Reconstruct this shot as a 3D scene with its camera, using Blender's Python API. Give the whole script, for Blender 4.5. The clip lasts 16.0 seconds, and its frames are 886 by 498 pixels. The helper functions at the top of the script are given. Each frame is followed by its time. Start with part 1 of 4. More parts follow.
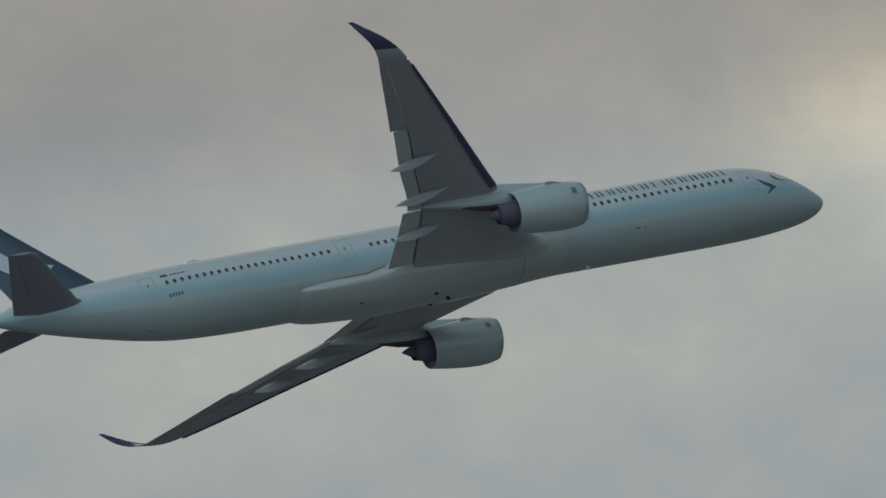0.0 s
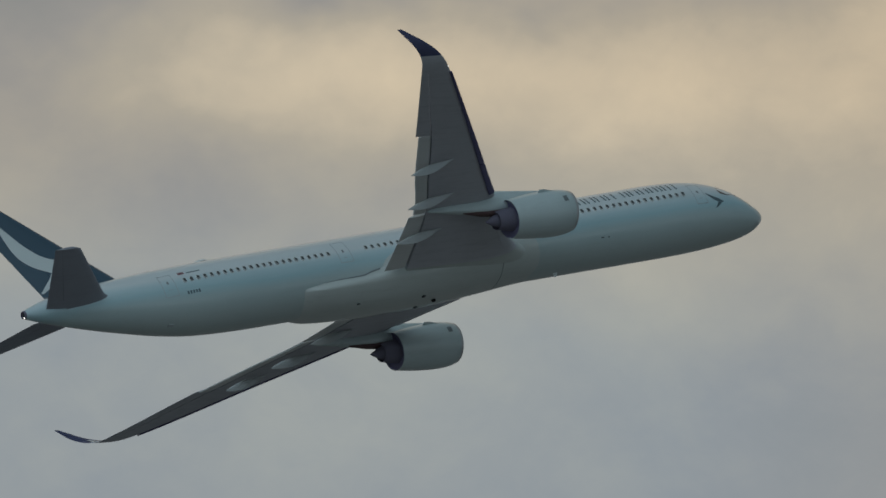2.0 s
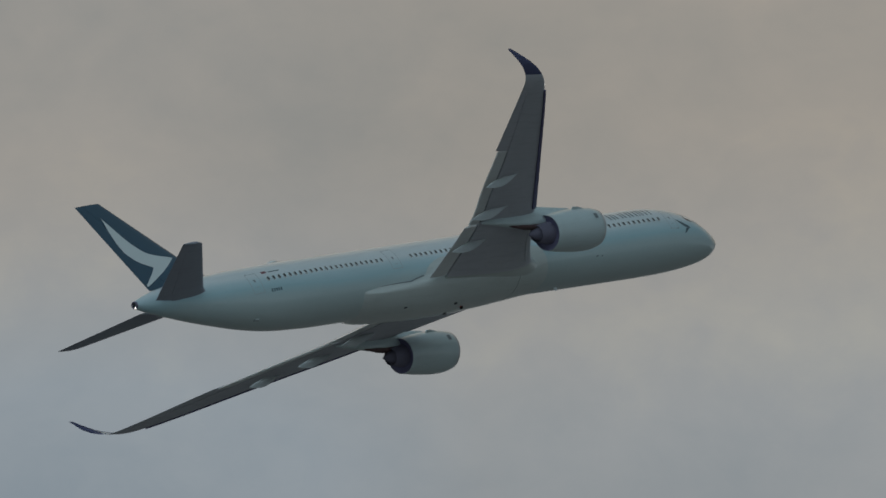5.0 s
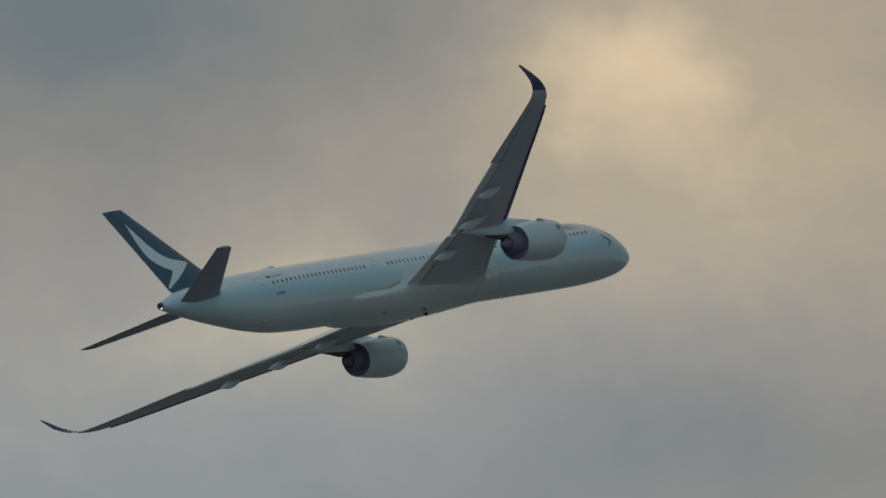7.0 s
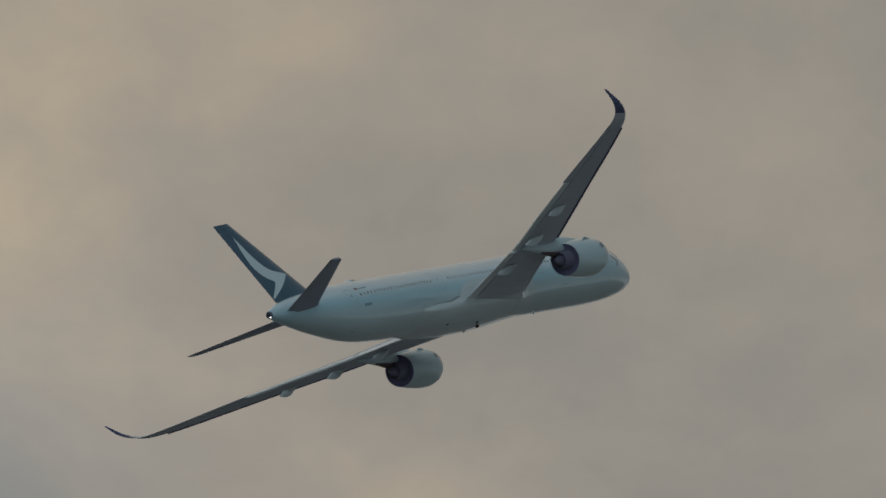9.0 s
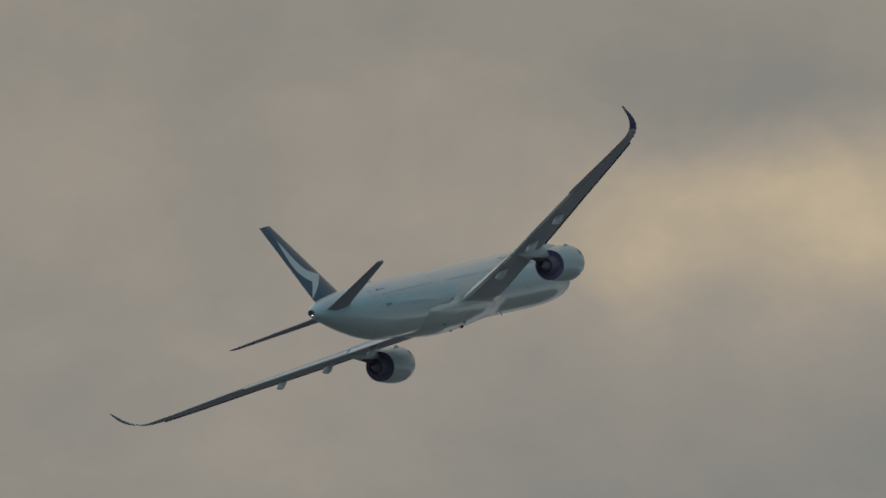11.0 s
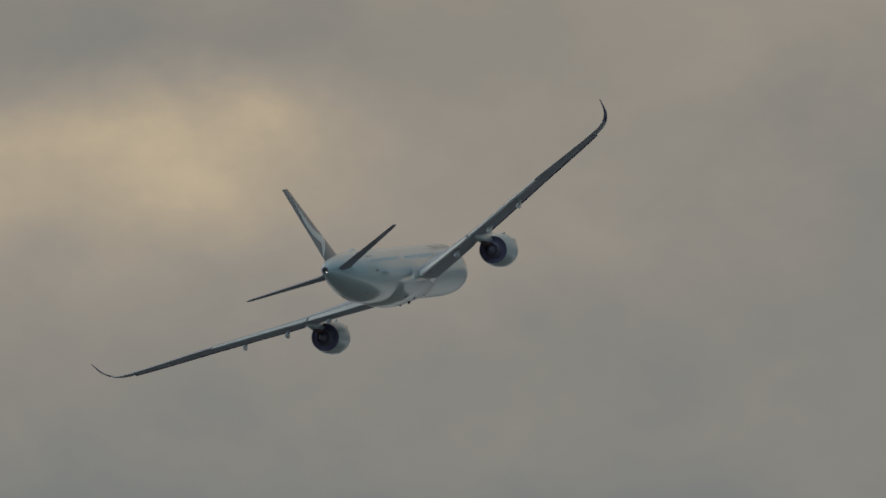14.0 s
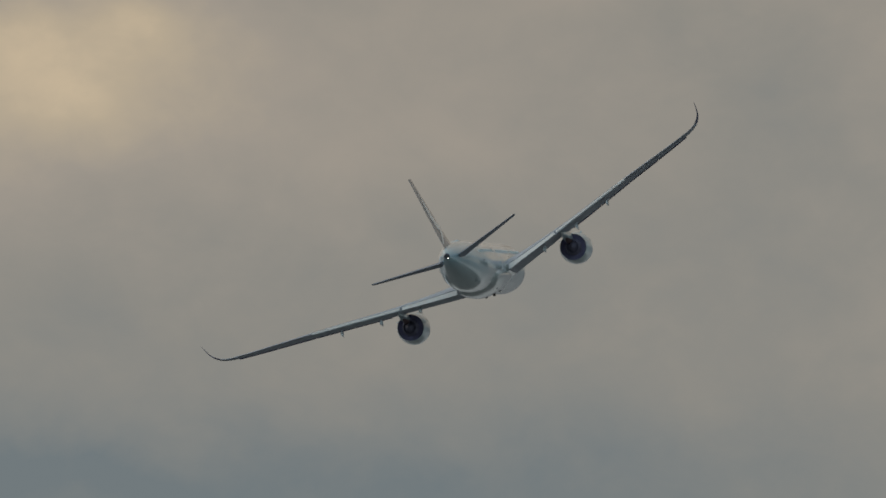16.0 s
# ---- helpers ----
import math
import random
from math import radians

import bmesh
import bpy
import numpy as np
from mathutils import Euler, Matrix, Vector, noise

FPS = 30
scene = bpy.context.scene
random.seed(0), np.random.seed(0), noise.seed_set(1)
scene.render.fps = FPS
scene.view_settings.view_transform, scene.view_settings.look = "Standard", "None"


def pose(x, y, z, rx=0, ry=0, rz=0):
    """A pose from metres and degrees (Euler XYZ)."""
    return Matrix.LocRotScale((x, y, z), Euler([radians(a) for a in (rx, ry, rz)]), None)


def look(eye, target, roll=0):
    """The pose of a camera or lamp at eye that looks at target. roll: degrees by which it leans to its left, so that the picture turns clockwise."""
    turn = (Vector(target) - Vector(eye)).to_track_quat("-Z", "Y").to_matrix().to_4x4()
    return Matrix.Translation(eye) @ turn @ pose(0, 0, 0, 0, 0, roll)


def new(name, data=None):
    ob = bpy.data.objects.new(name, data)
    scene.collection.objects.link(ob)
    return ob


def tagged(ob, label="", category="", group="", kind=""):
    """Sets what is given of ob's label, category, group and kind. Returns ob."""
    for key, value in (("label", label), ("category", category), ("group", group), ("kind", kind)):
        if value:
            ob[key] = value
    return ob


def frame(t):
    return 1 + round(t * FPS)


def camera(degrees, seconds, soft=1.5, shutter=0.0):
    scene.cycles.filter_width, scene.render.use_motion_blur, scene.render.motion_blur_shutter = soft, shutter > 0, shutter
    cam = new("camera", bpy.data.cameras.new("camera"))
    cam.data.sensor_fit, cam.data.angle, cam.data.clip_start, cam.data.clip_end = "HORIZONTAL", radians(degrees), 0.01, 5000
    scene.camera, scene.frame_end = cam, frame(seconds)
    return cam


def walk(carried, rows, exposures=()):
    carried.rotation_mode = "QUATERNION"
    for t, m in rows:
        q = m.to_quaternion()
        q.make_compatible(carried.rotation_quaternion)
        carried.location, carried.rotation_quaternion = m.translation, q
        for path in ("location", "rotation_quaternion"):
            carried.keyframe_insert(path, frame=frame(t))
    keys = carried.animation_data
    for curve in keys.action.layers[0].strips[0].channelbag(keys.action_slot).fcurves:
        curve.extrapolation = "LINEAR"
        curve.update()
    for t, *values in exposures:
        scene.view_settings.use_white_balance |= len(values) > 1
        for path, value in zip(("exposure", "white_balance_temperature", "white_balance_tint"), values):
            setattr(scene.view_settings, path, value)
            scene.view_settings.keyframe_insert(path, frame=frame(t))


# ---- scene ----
DEG = 1.87
cam = camera(DEG, 16.0, soft=1.6)

EYE = (-450.0, -2500.0, 1.7 - 530.0)  # the origin lies in the sky, midway along the flight
GROUND_Z = -530.0

# seconds, tilt from straight down, turn about the vertical (degrees); the eye stays on its tripod
CAMERA = [
    (0, 101.02699, -0.07189),
    (0.5, 101.13973, -1.09619),
    (1, 101.22973, -2.06026),
    (1.5, 101.34406, -3.09423),
    (2, 101.43551, -4.04918),
    (2.5, 101.50868, -4.88234),
    (3, 101.62923, -5.77342),
    (3.5, 101.71503, -6.60483),
    (4, 101.76191, -7.50631),
    (4.5, 101.79824, -8.21809),
    (4.7, 101.81326, -8.47444),
    (5, 101.84282, -8.92738),
    (5.5, 101.88745, -9.65412),
    (6, 101.92689, -10.34536),
    (6.5, 101.96190, -11.00086),
    (6.8, 101.98108, -11.37693),
    (7, 101.99437, -11.59575),
    (7.5, 102.02751, -12.10727),
    (8, 102.05318, -12.52621),
    (8.5, 102.08181, -13.04625),
    (9, 102.11235, -13.50934),
    (9.2, 102.12474, -13.69586),
    (9.5, 102.13463, -13.94481),
    (10, 102.14946, -14.33291),
    (10.5, 102.16181, -14.68850),
    (11, 102.17098, -15.01291),
    (11.3, 102.17462, -15.19322),
    (11.5, 102.17455, -15.33434),
    (12, 102.18319, -15.62322),
    (12.5, 102.15889, -15.80568),
    (13, 102.11912, -16.09478),
    (13.5, 102.09803, -16.24264),
    (14, 102.05780, -16.47524),
    (14.5, 102.01667, -16.54967),
    (15, 101.97919, -16.64838),
    (15.5, 101.92852, -16.70086),
    (16, 101.86592, -16.74681),
]
# the camera's own exposure drifts a little with the brightness of the cloud behind the aircraft
EXPOSURES = [(0, 0.06), (0.5, -0.01), (1, -0.02), (1.5, 0.02), (2, 0.01), (2.5, -0.01), (3, -0.08), (3.5, -0.07), (4, 0.02), (4.5, 0.07), (7, 0.04), (7.5, -0.04), (8, -0.05), (8.5, -0.01), (9, 0.05), (11.5, 0.00), (12, -0.01), (12.5, -0.06), (13.5, -0.05), (14, -0.05), (15, 0.04), (16, 0.09)]
walk(cam, [(t, pose(*EYE, rx, 0, rz)) for t, rx, rz in CAMERA], exposures=EXPOSURES)

# ---------------------------------------------------------------- sky and light
SUN_AZ, SUN_EL = -35.0, 35.0  # degrees clockwise from +y, above the horizon: veiled by the cloud deck


def node(tree, kind, x=0, y=0, **inputs):
    n = tree.nodes.new(kind)
    n.location = (x, y)
    for key, value in inputs.items():
        n.inputs[key.replace("_", " ")].default_value = value
    return n


def math_node(tree, op, a, b=None, c=None):
    n = tree.nodes.new("ShaderNodeMath")
    n.operation = op
    for slot, value in zip(n.inputs, (a, b, c)):
        if value is None:
            continue
        if isinstance(value, (int, float)):
            slot.default_value = value
        else:
            tree.links.new(value, slot)
    return n.outputs[0]


def mix_colour(tree, fac, a, b, blend="MIX"):
    n = tree.nodes.new("ShaderNodeMix")
    n.data_type, n.blend_type = "RGBA", blend
    for slot, value in ((n.inputs[0], fac), (n.inputs[6], a), (n.inputs[7], b)):
        if isinstance(value, (int, float, tuple)):
            slot.default_value = value
        else:
            tree.links.new(value, slot)
    return n.outputs[2]


def ramp(tree, fac, stops):
    n = tree.nodes.new("ShaderNodeValToRGB")
    while len(n.color_ramp.elements) < len(stops):
        n.color_ramp.elements.new(0.5)
    for e, (p, c) in zip(n.color_ramp.elements, stops):
        e.position, e.color = p, (*c, 1)
    tree.links.new(fac, n.inputs[0])
    return n.outputs[0]


# where the cloud deck thins and glows: azimuth, elevation, half widths, strength
BREAKS = [
    (-0.27, 11.13, 0.41, 0.25, 0.29),
    (-0.14, 11.00, 1.13, 0.46, 0.46),
    (1.21, 11.36, 0.40, 0.30, 0.37),
    (2.08, 11.21, 0.74, 0.32, 0.17),
    (2.69, 11.52, 0.54, 0.23, 0.38),
    (3.66, 11.88, 0.34, 0.19, 0.19),
    (4.60, 11.84, 2.18, 0.24, 0.60),
    (4.63, 11.29, 1.14, 0.37, 0.46),
    (5.07, 12.05, 0.27, 0.18, 0.41),
    (6.85, 11.96, 0.67, 0.20, 0.12),
    (6.89, 12.14, 0.33, 0.15, 0.31),
    (11.11, 12.29, 0.29, 0.29, 0.17),
    (11.28, 11.86, 0.27, 0.15, 0.27),
    (11.94, 12.37, 0.20, 0.16, 0.34),
    (12.32, 12.15, 0.67, 0.25, 0.26),
    (12.85, 12.52, 1.14, 0.27, 0.18),
    (13.18, 11.61, 1.78, 0.29, 0.25),
    (13.55, 11.60, 0.34, 0.17, 0.22),
    (15.72, 12.19, 0.46, 0.22, 0.25),
    (17.36, 12.38, 0.50, 0.53, 0.16),
]
# where it folds over and thickens
FOLDS = [
    (-0.33, 11.15, 0.78, 0.37, 0.57),
    (2.88, 12.03, 2.20, 0.68, 0.48),
    (4.82, 11.21, 0.78, 0.27, 0.36),
    (4.99, 12.08, 0.31, 0.41, 0.39),
    (5.47, 11.87, 0.14, 0.11, 0.19),
    (7.02, 12.35, 0.71, 0.80, 0.37),
    (8.76, 12.15, 0.77, 0.51, 0.13),
    (10.87, 12.45, 0.64, 0.33, 0.59),
    (12.22, 11.60, 0.60, 0.19, 0.32),
    (12.86, 12.17, 0.36, 0.25, 0.14),
    (13.75, 11.74, 0.66, 0.59, 0.26),
    (14.31, 12.74, 2.20, 0.45, 0.15),
    (14.52, 12.42, 0.22, 0.33, 0.07),
    (15.84, 12.49, 0.50, 0.11, 0.13),
    (15.83, 11.35, 1.98, 0.16, 0.30),
    (17.45, 12.26, 0.38, 0.31, 0.29),
]
# bright rims of the cumulus tops in front of the last break
RIMS = [
    (16.13, 12.37, 0.15, 0.09, 0.27),
    (15.81, 12.30, 0.24, 0.09, 0.15),
    (15.99, 12.20, 0.22, 0.08, 0.12),
    (15.39, 12.16, 0.18, 0.08, 0.12),
]


def make_sky():
    world = bpy.data.worlds.new("overcast_evening_sky")
    scene.world = world
    world.use_nodes = True
    tree = world.node_tree
    tree.nodes.clear()
    out = tree.nodes.new("ShaderNodeOutputWorld")
    coord = tree.nodes.new("ShaderNodeTexCoord").outputs["Generated"]
    sep = tree.nodes.new("ShaderNodeSeparateXYZ")
    tree.links.new(coord, sep.inputs[0])
    x, y, z = sep.outputs
    to_deg = 180 / math.pi
    az = math_node(tree, "MULTIPLY", math_node(tree, "ARCTAN2", x, y), to_deg)
    el = math_node(tree, "MULTIPLY", math_node(tree, "ARCSINE", z), to_deg)
    flat = tree.nodes.new("ShaderNodeCombineXYZ")
    tree.links.new(az, flat.inputs[0])
    tree.links.new(math_node(tree, "MULTIPLY", el, 1.35), flat.inputs[1])

    def cloud_noise(scale, detail, rough, distortion, seed):
        n = tree.nodes.new("ShaderNodeTexNoise")
        n.noise_dimensions = "4D"
        n.inputs["W"].default_value = seed
        n.inputs["Scale"].default_value = scale
        n.inputs["Detail"].default_value = detail
        n.inputs["Roughness"].default_value = rough
        n.inputs["Distortion"].default_value = distortion
        tree.links.new(flat.outputs[0], n.inputs["Vector"])
        return n

    # warp the breaks' outlines so that they billow
    warp = cloud_noise(2.2, 4, 0.55, 0.0, 5.1)
    wsep = tree.nodes.new("ShaderNodeSeparateColor")
    tree.links.new(warp.outputs["Color"], wsep.inputs[0])
    waz = math_node(tree, "MULTIPLY_ADD", math_node(tree, "SUBTRACT", wsep.outputs[0], 0.5), 0.5, az)
    wel = math_node(tree, "MULTIPLY_ADD", math_node(tree, "SUBTRACT", wsep.outputs[1], 0.5), 0.35, el)
    total = None
    for a, e, wa, we, s in BREAKS + RIMS + [(*f[:4], -f[4]) for f in FOLDS]:
        u = math_node(tree, "MULTIPLY", math_node(tree, "SUBTRACT", waz, a), 1 / wa)
        v = math_node(tree, "MULTIPLY", math_node(tree, "SUBTRACT", wel, e), 1 / we)
        r2 = math_node(tree, "MULTIPLY_ADD", u, u, math_node(tree, "MULTIPLY", v, v))
        g = math_node(tree, "MULTIPLY", math_node(tree, "POWER", 2.71828, math_node(tree, "MULTIPLY", r2, -1.0)), s)
        total = g if total is None else math_node(tree, "ADD", total, g)
    big = cloud_noise(0.75, 5, 0.5, 0.4, 1.7).outputs["Fac"]
    fine = cloud_noise(3.4, 5, 0.55, 0.3, 3.3).outputs["Fac"]
    # the deck thickens to the right and is paler and cooler to the left
    right = tree.nodes.new("ShaderNodeMapRange")
    right.interpolation_type = "SMOOTHSTEP"
    right.inputs["From Min"].default_value, right.inputs["From Max"].default_value = 9.0, 16.0
    tree.links.new(az, right.inputs["Value"])
    base = math_node(tree, "MULTIPLY_ADD", right.outputs[0], -0.09, 0.55)
    # a heavier, bluer bank lies low, rising to the right
    above = math_node(tree, "SUBTRACT", el, math_node(tree, "MULTIPLY_ADD", az, 0.068, 10.52))
    bank = tree.nodes.new("ShaderNodeMapRange")
    bank.interpolation_type = "SMOOTHSTEP"
    bank.inputs["From Min"].default_value, bank.inputs["From Max"].default_value = 0.55, 0.0
    tree.links.new(above, bank.inputs["Value"])
    reach = tree.nodes.new("ShaderNodeMapRange")
    reach.interpolation_type = "SMOOTHSTEP"
    reach.inputs["From Min"].default_value, reach.inputs["From Max"].default_value = 3.0, 7.5
    tree.links.new(az, reach.inputs["Value"])
    base = math_node(tree, "MULTIPLY_ADD", math_node(tree, "MULTIPLY", bank.outputs[0], reach.outputs[0]), -0.17, base)
    level = math_node(tree, "MULTIPLY_ADD", math_node(tree, "SUBTRACT", big, 0.5), 0.35, base)
    level = math_node(tree, "MULTIPLY_ADD", math_node(tree, "SUBTRACT", fine, 0.5), 0.27, level)
    wisps = cloud_noise(9.0, 4, 0.6, 0.5, 7.9).outputs["Fac"]
    level = math_node(tree, "MULTIPLY_ADD", math_node(tree, "SUBTRACT", wisps, 0.5), 0.09, level)
    level = math_node(tree, "ADD", level, total)
    colour = ramp(tree, level, (
        (0.0, (0.154, 0.176, 0.178)),
        (0.30, (0.254, 0.237, 0.203)),
        (0.50, (0.331, 0.287, 0.233)),
        (0.72, (0.454, 0.370, 0.259)),
        (1.0, (0.740, 0.565, 0.355)),
    ))
    cool = tree.nodes.new("ShaderNodeMapRange")
    cool.interpolation_type = "SMOOTHSTEP"
    cool.inputs["From Min"].default_value, cool.inputs["From Max"].default_value = 6.8, 3.2
    tree.links.new(az, cool.inputs["Value"])
    cool_mid = tree.nodes.new("ShaderNodeMapRange")
    cool_mid.interpolation_type = "SMOOTHSTEP"
    cool_mid.inputs["From Min"].default_value, cool_mid.inputs["From Max"].default_value = 13.4, 11.0
    cool_mid.inputs["To Max"].default_value = 0.50
    tree.links.new(az, cool_mid.inputs["Value"])
    # a cool gap in the deck between the two warm breaks
    gap = math_node(tree, "MULTIPLY", math_node(tree, "SUBTRACT", az, 8.1), 1 / 1.25)
    gap = math_node(tree, "MULTIPLY", math_node(tree, "POWER", 2.71828, math_node(tree, "MULTIPLY", math_node(tree, "MULTIPLY", gap, gap), -1.0)), 0.84)
    # and the tint deepens lower down
    low = tree.nodes.new("ShaderNodeMapRange")
    low.interpolation_type = "SMOOTHSTEP"
    low.inputs["From Min"].default_value, low.inputs["From Max"].default_value = 1.0, 0.25
    low.inputs["To Min"].default_value, low.inputs["To Max"].default_value = 0.36, 1.35
    tree.links.new(above, low.inputs["Value"])
    tint = math_node(tree, "MAXIMUM", math_node(tree, "MAXIMUM", cool.outputs[0], gap), cool_mid.outputs[0])
    tint = math_node(tree, "MULTIPLY", math_node(tree, "ADD", tint, 0.05), low.outputs[0])
    colour = mix_colour(tree, tint, colour, mix_colour(tree, 1.0, colour, (0.82, 1.06, 1.41, 1), "MULTIPLY"))
    # an unseen slate bank fills the low sky and darkens the hull's reflections
    slate = tree.nodes.new("ShaderNodeMapRange")
    slate.interpolation_type = "SMOOTHSTEP"
    slate.inputs["From Min"].default_value, slate.inputs["From Max"].default_value = -0.4, -1.7
    tree.links.new(above, slate.inputs["Value"])
    colour = mix_colour(tree, slate.outputs[0], colour, (0.122, 0.130, 0.133, 1))
    # the deck away from the evening glow is cooler
    away = tree.nodes.new("ShaderNodeMapRange")
    away.interpolation_type = "SMOOTHSTEP"
    dot = tree.nodes.new("ShaderNodeVectorMath")
    dot.operation = "DOT_PRODUCT"
    dot.inputs[1].default_value = (math.sin(radians(9)) * math.cos(radians(12)), math.cos(radians(9)) * math.cos(radians(12)), math.sin(radians(12)))
    tree.links.new(coord, dot.inputs[0])
    tree.links.new(dot.outputs["Value"], away.inputs["Value"])
    away.inputs["From Min"].default_value, away.inputs["From Max"].default_value = 0.60, 0.98
    # an unseen brighter part of the deck added behind the viewer lights the near flank
    thin = tree.nodes.new("ShaderNodeVectorMath")
    thin.operation = "DOT_PRODUCT"
    thin.inputs[1].default_value = (-0.40, -0.80, 0.45)
    tree.links.new(coord, thin.inputs[0])
    behind = tree.nodes.new("ShaderNodeMapRange")
    behind.interpolation_type = "SMOOTHSTEP"
    behind.inputs["From Min"].default_value, behind.inputs["From Max"].default_value = 0.25, 0.97
    tree.links.new(thin.outputs["Value"], behind.inputs["Value"])
    rest = mix_colour(tree, behind.outputs[0], (0.095, 0.132, 0.150, 1), (0.49, 0.63, 0.70, 1))
    folds = node(tree, "ShaderNodeTexNoise", Scale=5.0, Detail=4.0, Roughness=0.55)
    tree.links.new(coord, folds.inputs["Vector"])
    rest = mix_colour(tree, 1.0, rest, ramp(tree, folds.outputs["Fac"], ((0.3, (0.72, 0.74, 0.76)), (0.7, (1.28, 1.26, 1.24)))), "MULTIPLY")
    colour = mix_colour(tree, away.outputs[0], rest, colour)
    # bright band added along the unseen horizon for reflections on the hull, strongest behind viewer
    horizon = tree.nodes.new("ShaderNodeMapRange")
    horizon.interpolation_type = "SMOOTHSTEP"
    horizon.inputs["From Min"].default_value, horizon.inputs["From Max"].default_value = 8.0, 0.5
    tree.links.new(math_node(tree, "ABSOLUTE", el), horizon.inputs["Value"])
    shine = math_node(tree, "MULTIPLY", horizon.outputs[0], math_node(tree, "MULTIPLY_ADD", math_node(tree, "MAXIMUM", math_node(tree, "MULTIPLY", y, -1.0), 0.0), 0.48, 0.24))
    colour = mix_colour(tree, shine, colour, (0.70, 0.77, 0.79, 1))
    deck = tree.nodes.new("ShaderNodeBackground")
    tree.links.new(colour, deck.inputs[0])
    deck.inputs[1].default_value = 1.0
    sky = tree.nodes.new("ShaderNodeTexSky")
    sky.sky_type, sky.sun_disc = "NISHITA", False
    sky.sun_elevation, sky.sun_rotation = radians(SUN_EL), radians(SUN_AZ)
    clear = tree.nodes.new("ShaderNodeBackground")
    tree.links.new(sky.outputs[0], clear.inputs[0])
    clear.inputs[1].default_value = 0.05
    mix = tree.nodes.new("ShaderNodeMixShader")
    mix.inputs[0].default_value = 0.94
    tree.links.new(clear.outputs[0], mix.inputs[1])
    tree.links.new(deck.outputs[0], mix.inputs[2])
    tree.links.new(mix.outputs[0], out.inputs[0])


make_sky()

sun_data = bpy.data.lights.new("veiled_sun", "SUN")
sun_data.energy, sun_data.angle, sun_data.color = 0.5, radians(35), (1.0, 0.93, 0.82)
sun = new("veiled_sun", sun_data)
a, e = radians(SUN_AZ), radians(SUN_EL)
sun.matrix_world = look((0, 0, 0), Vector((0, 0, 0)) - Vector((math.sin(a) * math.cos(e), math.cos(a) * math.cos(e), math.sin(e))))

# ---------------------------------------------------------------- materials


def surface(name, colour, rough=0.5, metal=0.0, coat=0.0, vary=0.06, scale=0.5, bump=0.0, streak=0.0, gloss=0.5):
    """Painted or bare surface: broad tonal drift, fine grain, streaks of grime along the airflow."""
    m = bpy.data.materials.new(name)
    m.use_nodes = True
    t = m.node_tree
    b = t.nodes["Principled BSDF"]
    co = t.nodes.new("ShaderNodeTexCoord").outputs["Object"]
    n1 = node(t, "ShaderNodeTexNoise", Scale=scale, Detail=5.0, Roughness=0.6)
    n2 = node(t, "ShaderNodeTexNoise", Scale=scale * 14, Detail=3.0)
    stretch = t.nodes.new("ShaderNodeMapping")
    stretch.inputs["Scale"].default_value = (0.12, 1, 1)
    t.links.new(co, stretch.inputs[0])
    n3 = node(t, "ShaderNodeTexNoise", Scale=2.6, Detail=4.0, Roughness=0.65)
    t.links.new(co, n1.inputs["Vector"])
    t.links.new(co, n2.inputs["Vector"])
    t.links.new(stretch.outputs[0], n3.inputs["Vector"])
    v = math_node(t, "MULTIPLY_ADD", math_node(t, "SUBTRACT", n1.outputs["Fac"], 0.5), vary * 2, 1.0)
    v = math_node(t, "MULTIPLY_ADD", math_node(t, "SUBTRACT", n2.outputs["Fac"], 0.5), vary, v)
    if streak:
        v = math_node(t, "SUBTRACT", v, math_node(t, "MULTIPLY", math_node(t, "MAXIMUM", math_node(t, "SUBTRACT", n3.outputs["Fac"], 0.5), 0.0), streak * 4))
    hsv = node(t, "ShaderNodeHueSaturation", Color=(*colour, 1))
    t.links.new(v, hsv.inputs["Value"])
    t.links.new(hsv.outputs[0], b.inputs["Base Color"])
    r = math_node(t, "MULTIPLY_ADD", math_node(t, "SUBTRACT", n1.outputs["Fac"], 0.5), 0.15, rough)
    t.links.new(r, b.inputs["Roughness"])
    b.inputs["Metallic"].default_value = metal
    b.inputs["Coat Weight"].default_value = coat
    b.inputs["Specular IOR Level"].default_value = gloss
    b.inputs["Coat Roughness"].default_value = 0.05
    b.inputs["Coat IOR"].default_value = 1.7  # thick, freshly polished clear coat
    if bump:
        bn = node(t, "ShaderNodeBump", Strength=bump, Distance=0.02)
        t.links.new(n2.outputs["Fac"], bn.inputs["Height"])
        t.links.new(bn.outputs[0], b.inputs["Normal"])
    return m


WHITE = surface("white_aircraft_paint", (0.69, 0.715, 0.71), 0.36, coat=0.9, vary=0.03, scale=0.25, streak=0.05)
BELLY = surface("pale_grey_teal_paint", (0.52, 0.56, 0.545), 0.36, coat=0.9, vary=0.05, scale=0.3, streak=0.10)
WING_GREY = surface("grey_wing_paint", (0.515, 0.515, 0.56), 0.6, gloss=0.14, vary=0.07, scale=0.35, streak=0.12)
TAIL_GREY = surface("dark_grey_tailplane_paint", (0.34, 0.35, 0.405), 0.62, gloss=0.12, vary=0.07, scale=0.35, streak=0.10)
FLAP_GREY = surface("light_grey_flap_paint", (0.68, 0.69, 0.69), 0.4, gloss=0.5, coat=0.3, vary=0.06, scale=0.4, streak=0.10)
FAIRING = surface("pale_fairing_paint", (0.45, 0.475, 0.485), 0.42, coat=0.3, vary=0.06, scale=0.6, streak=0.10)
# the dark purple puts the slats' shade into their colour
SLAT = surface("shaded_slat_metal", (0.105, 0.092, 0.19), 0.5, gloss=0.2, vary=0.06, scale=0.5)
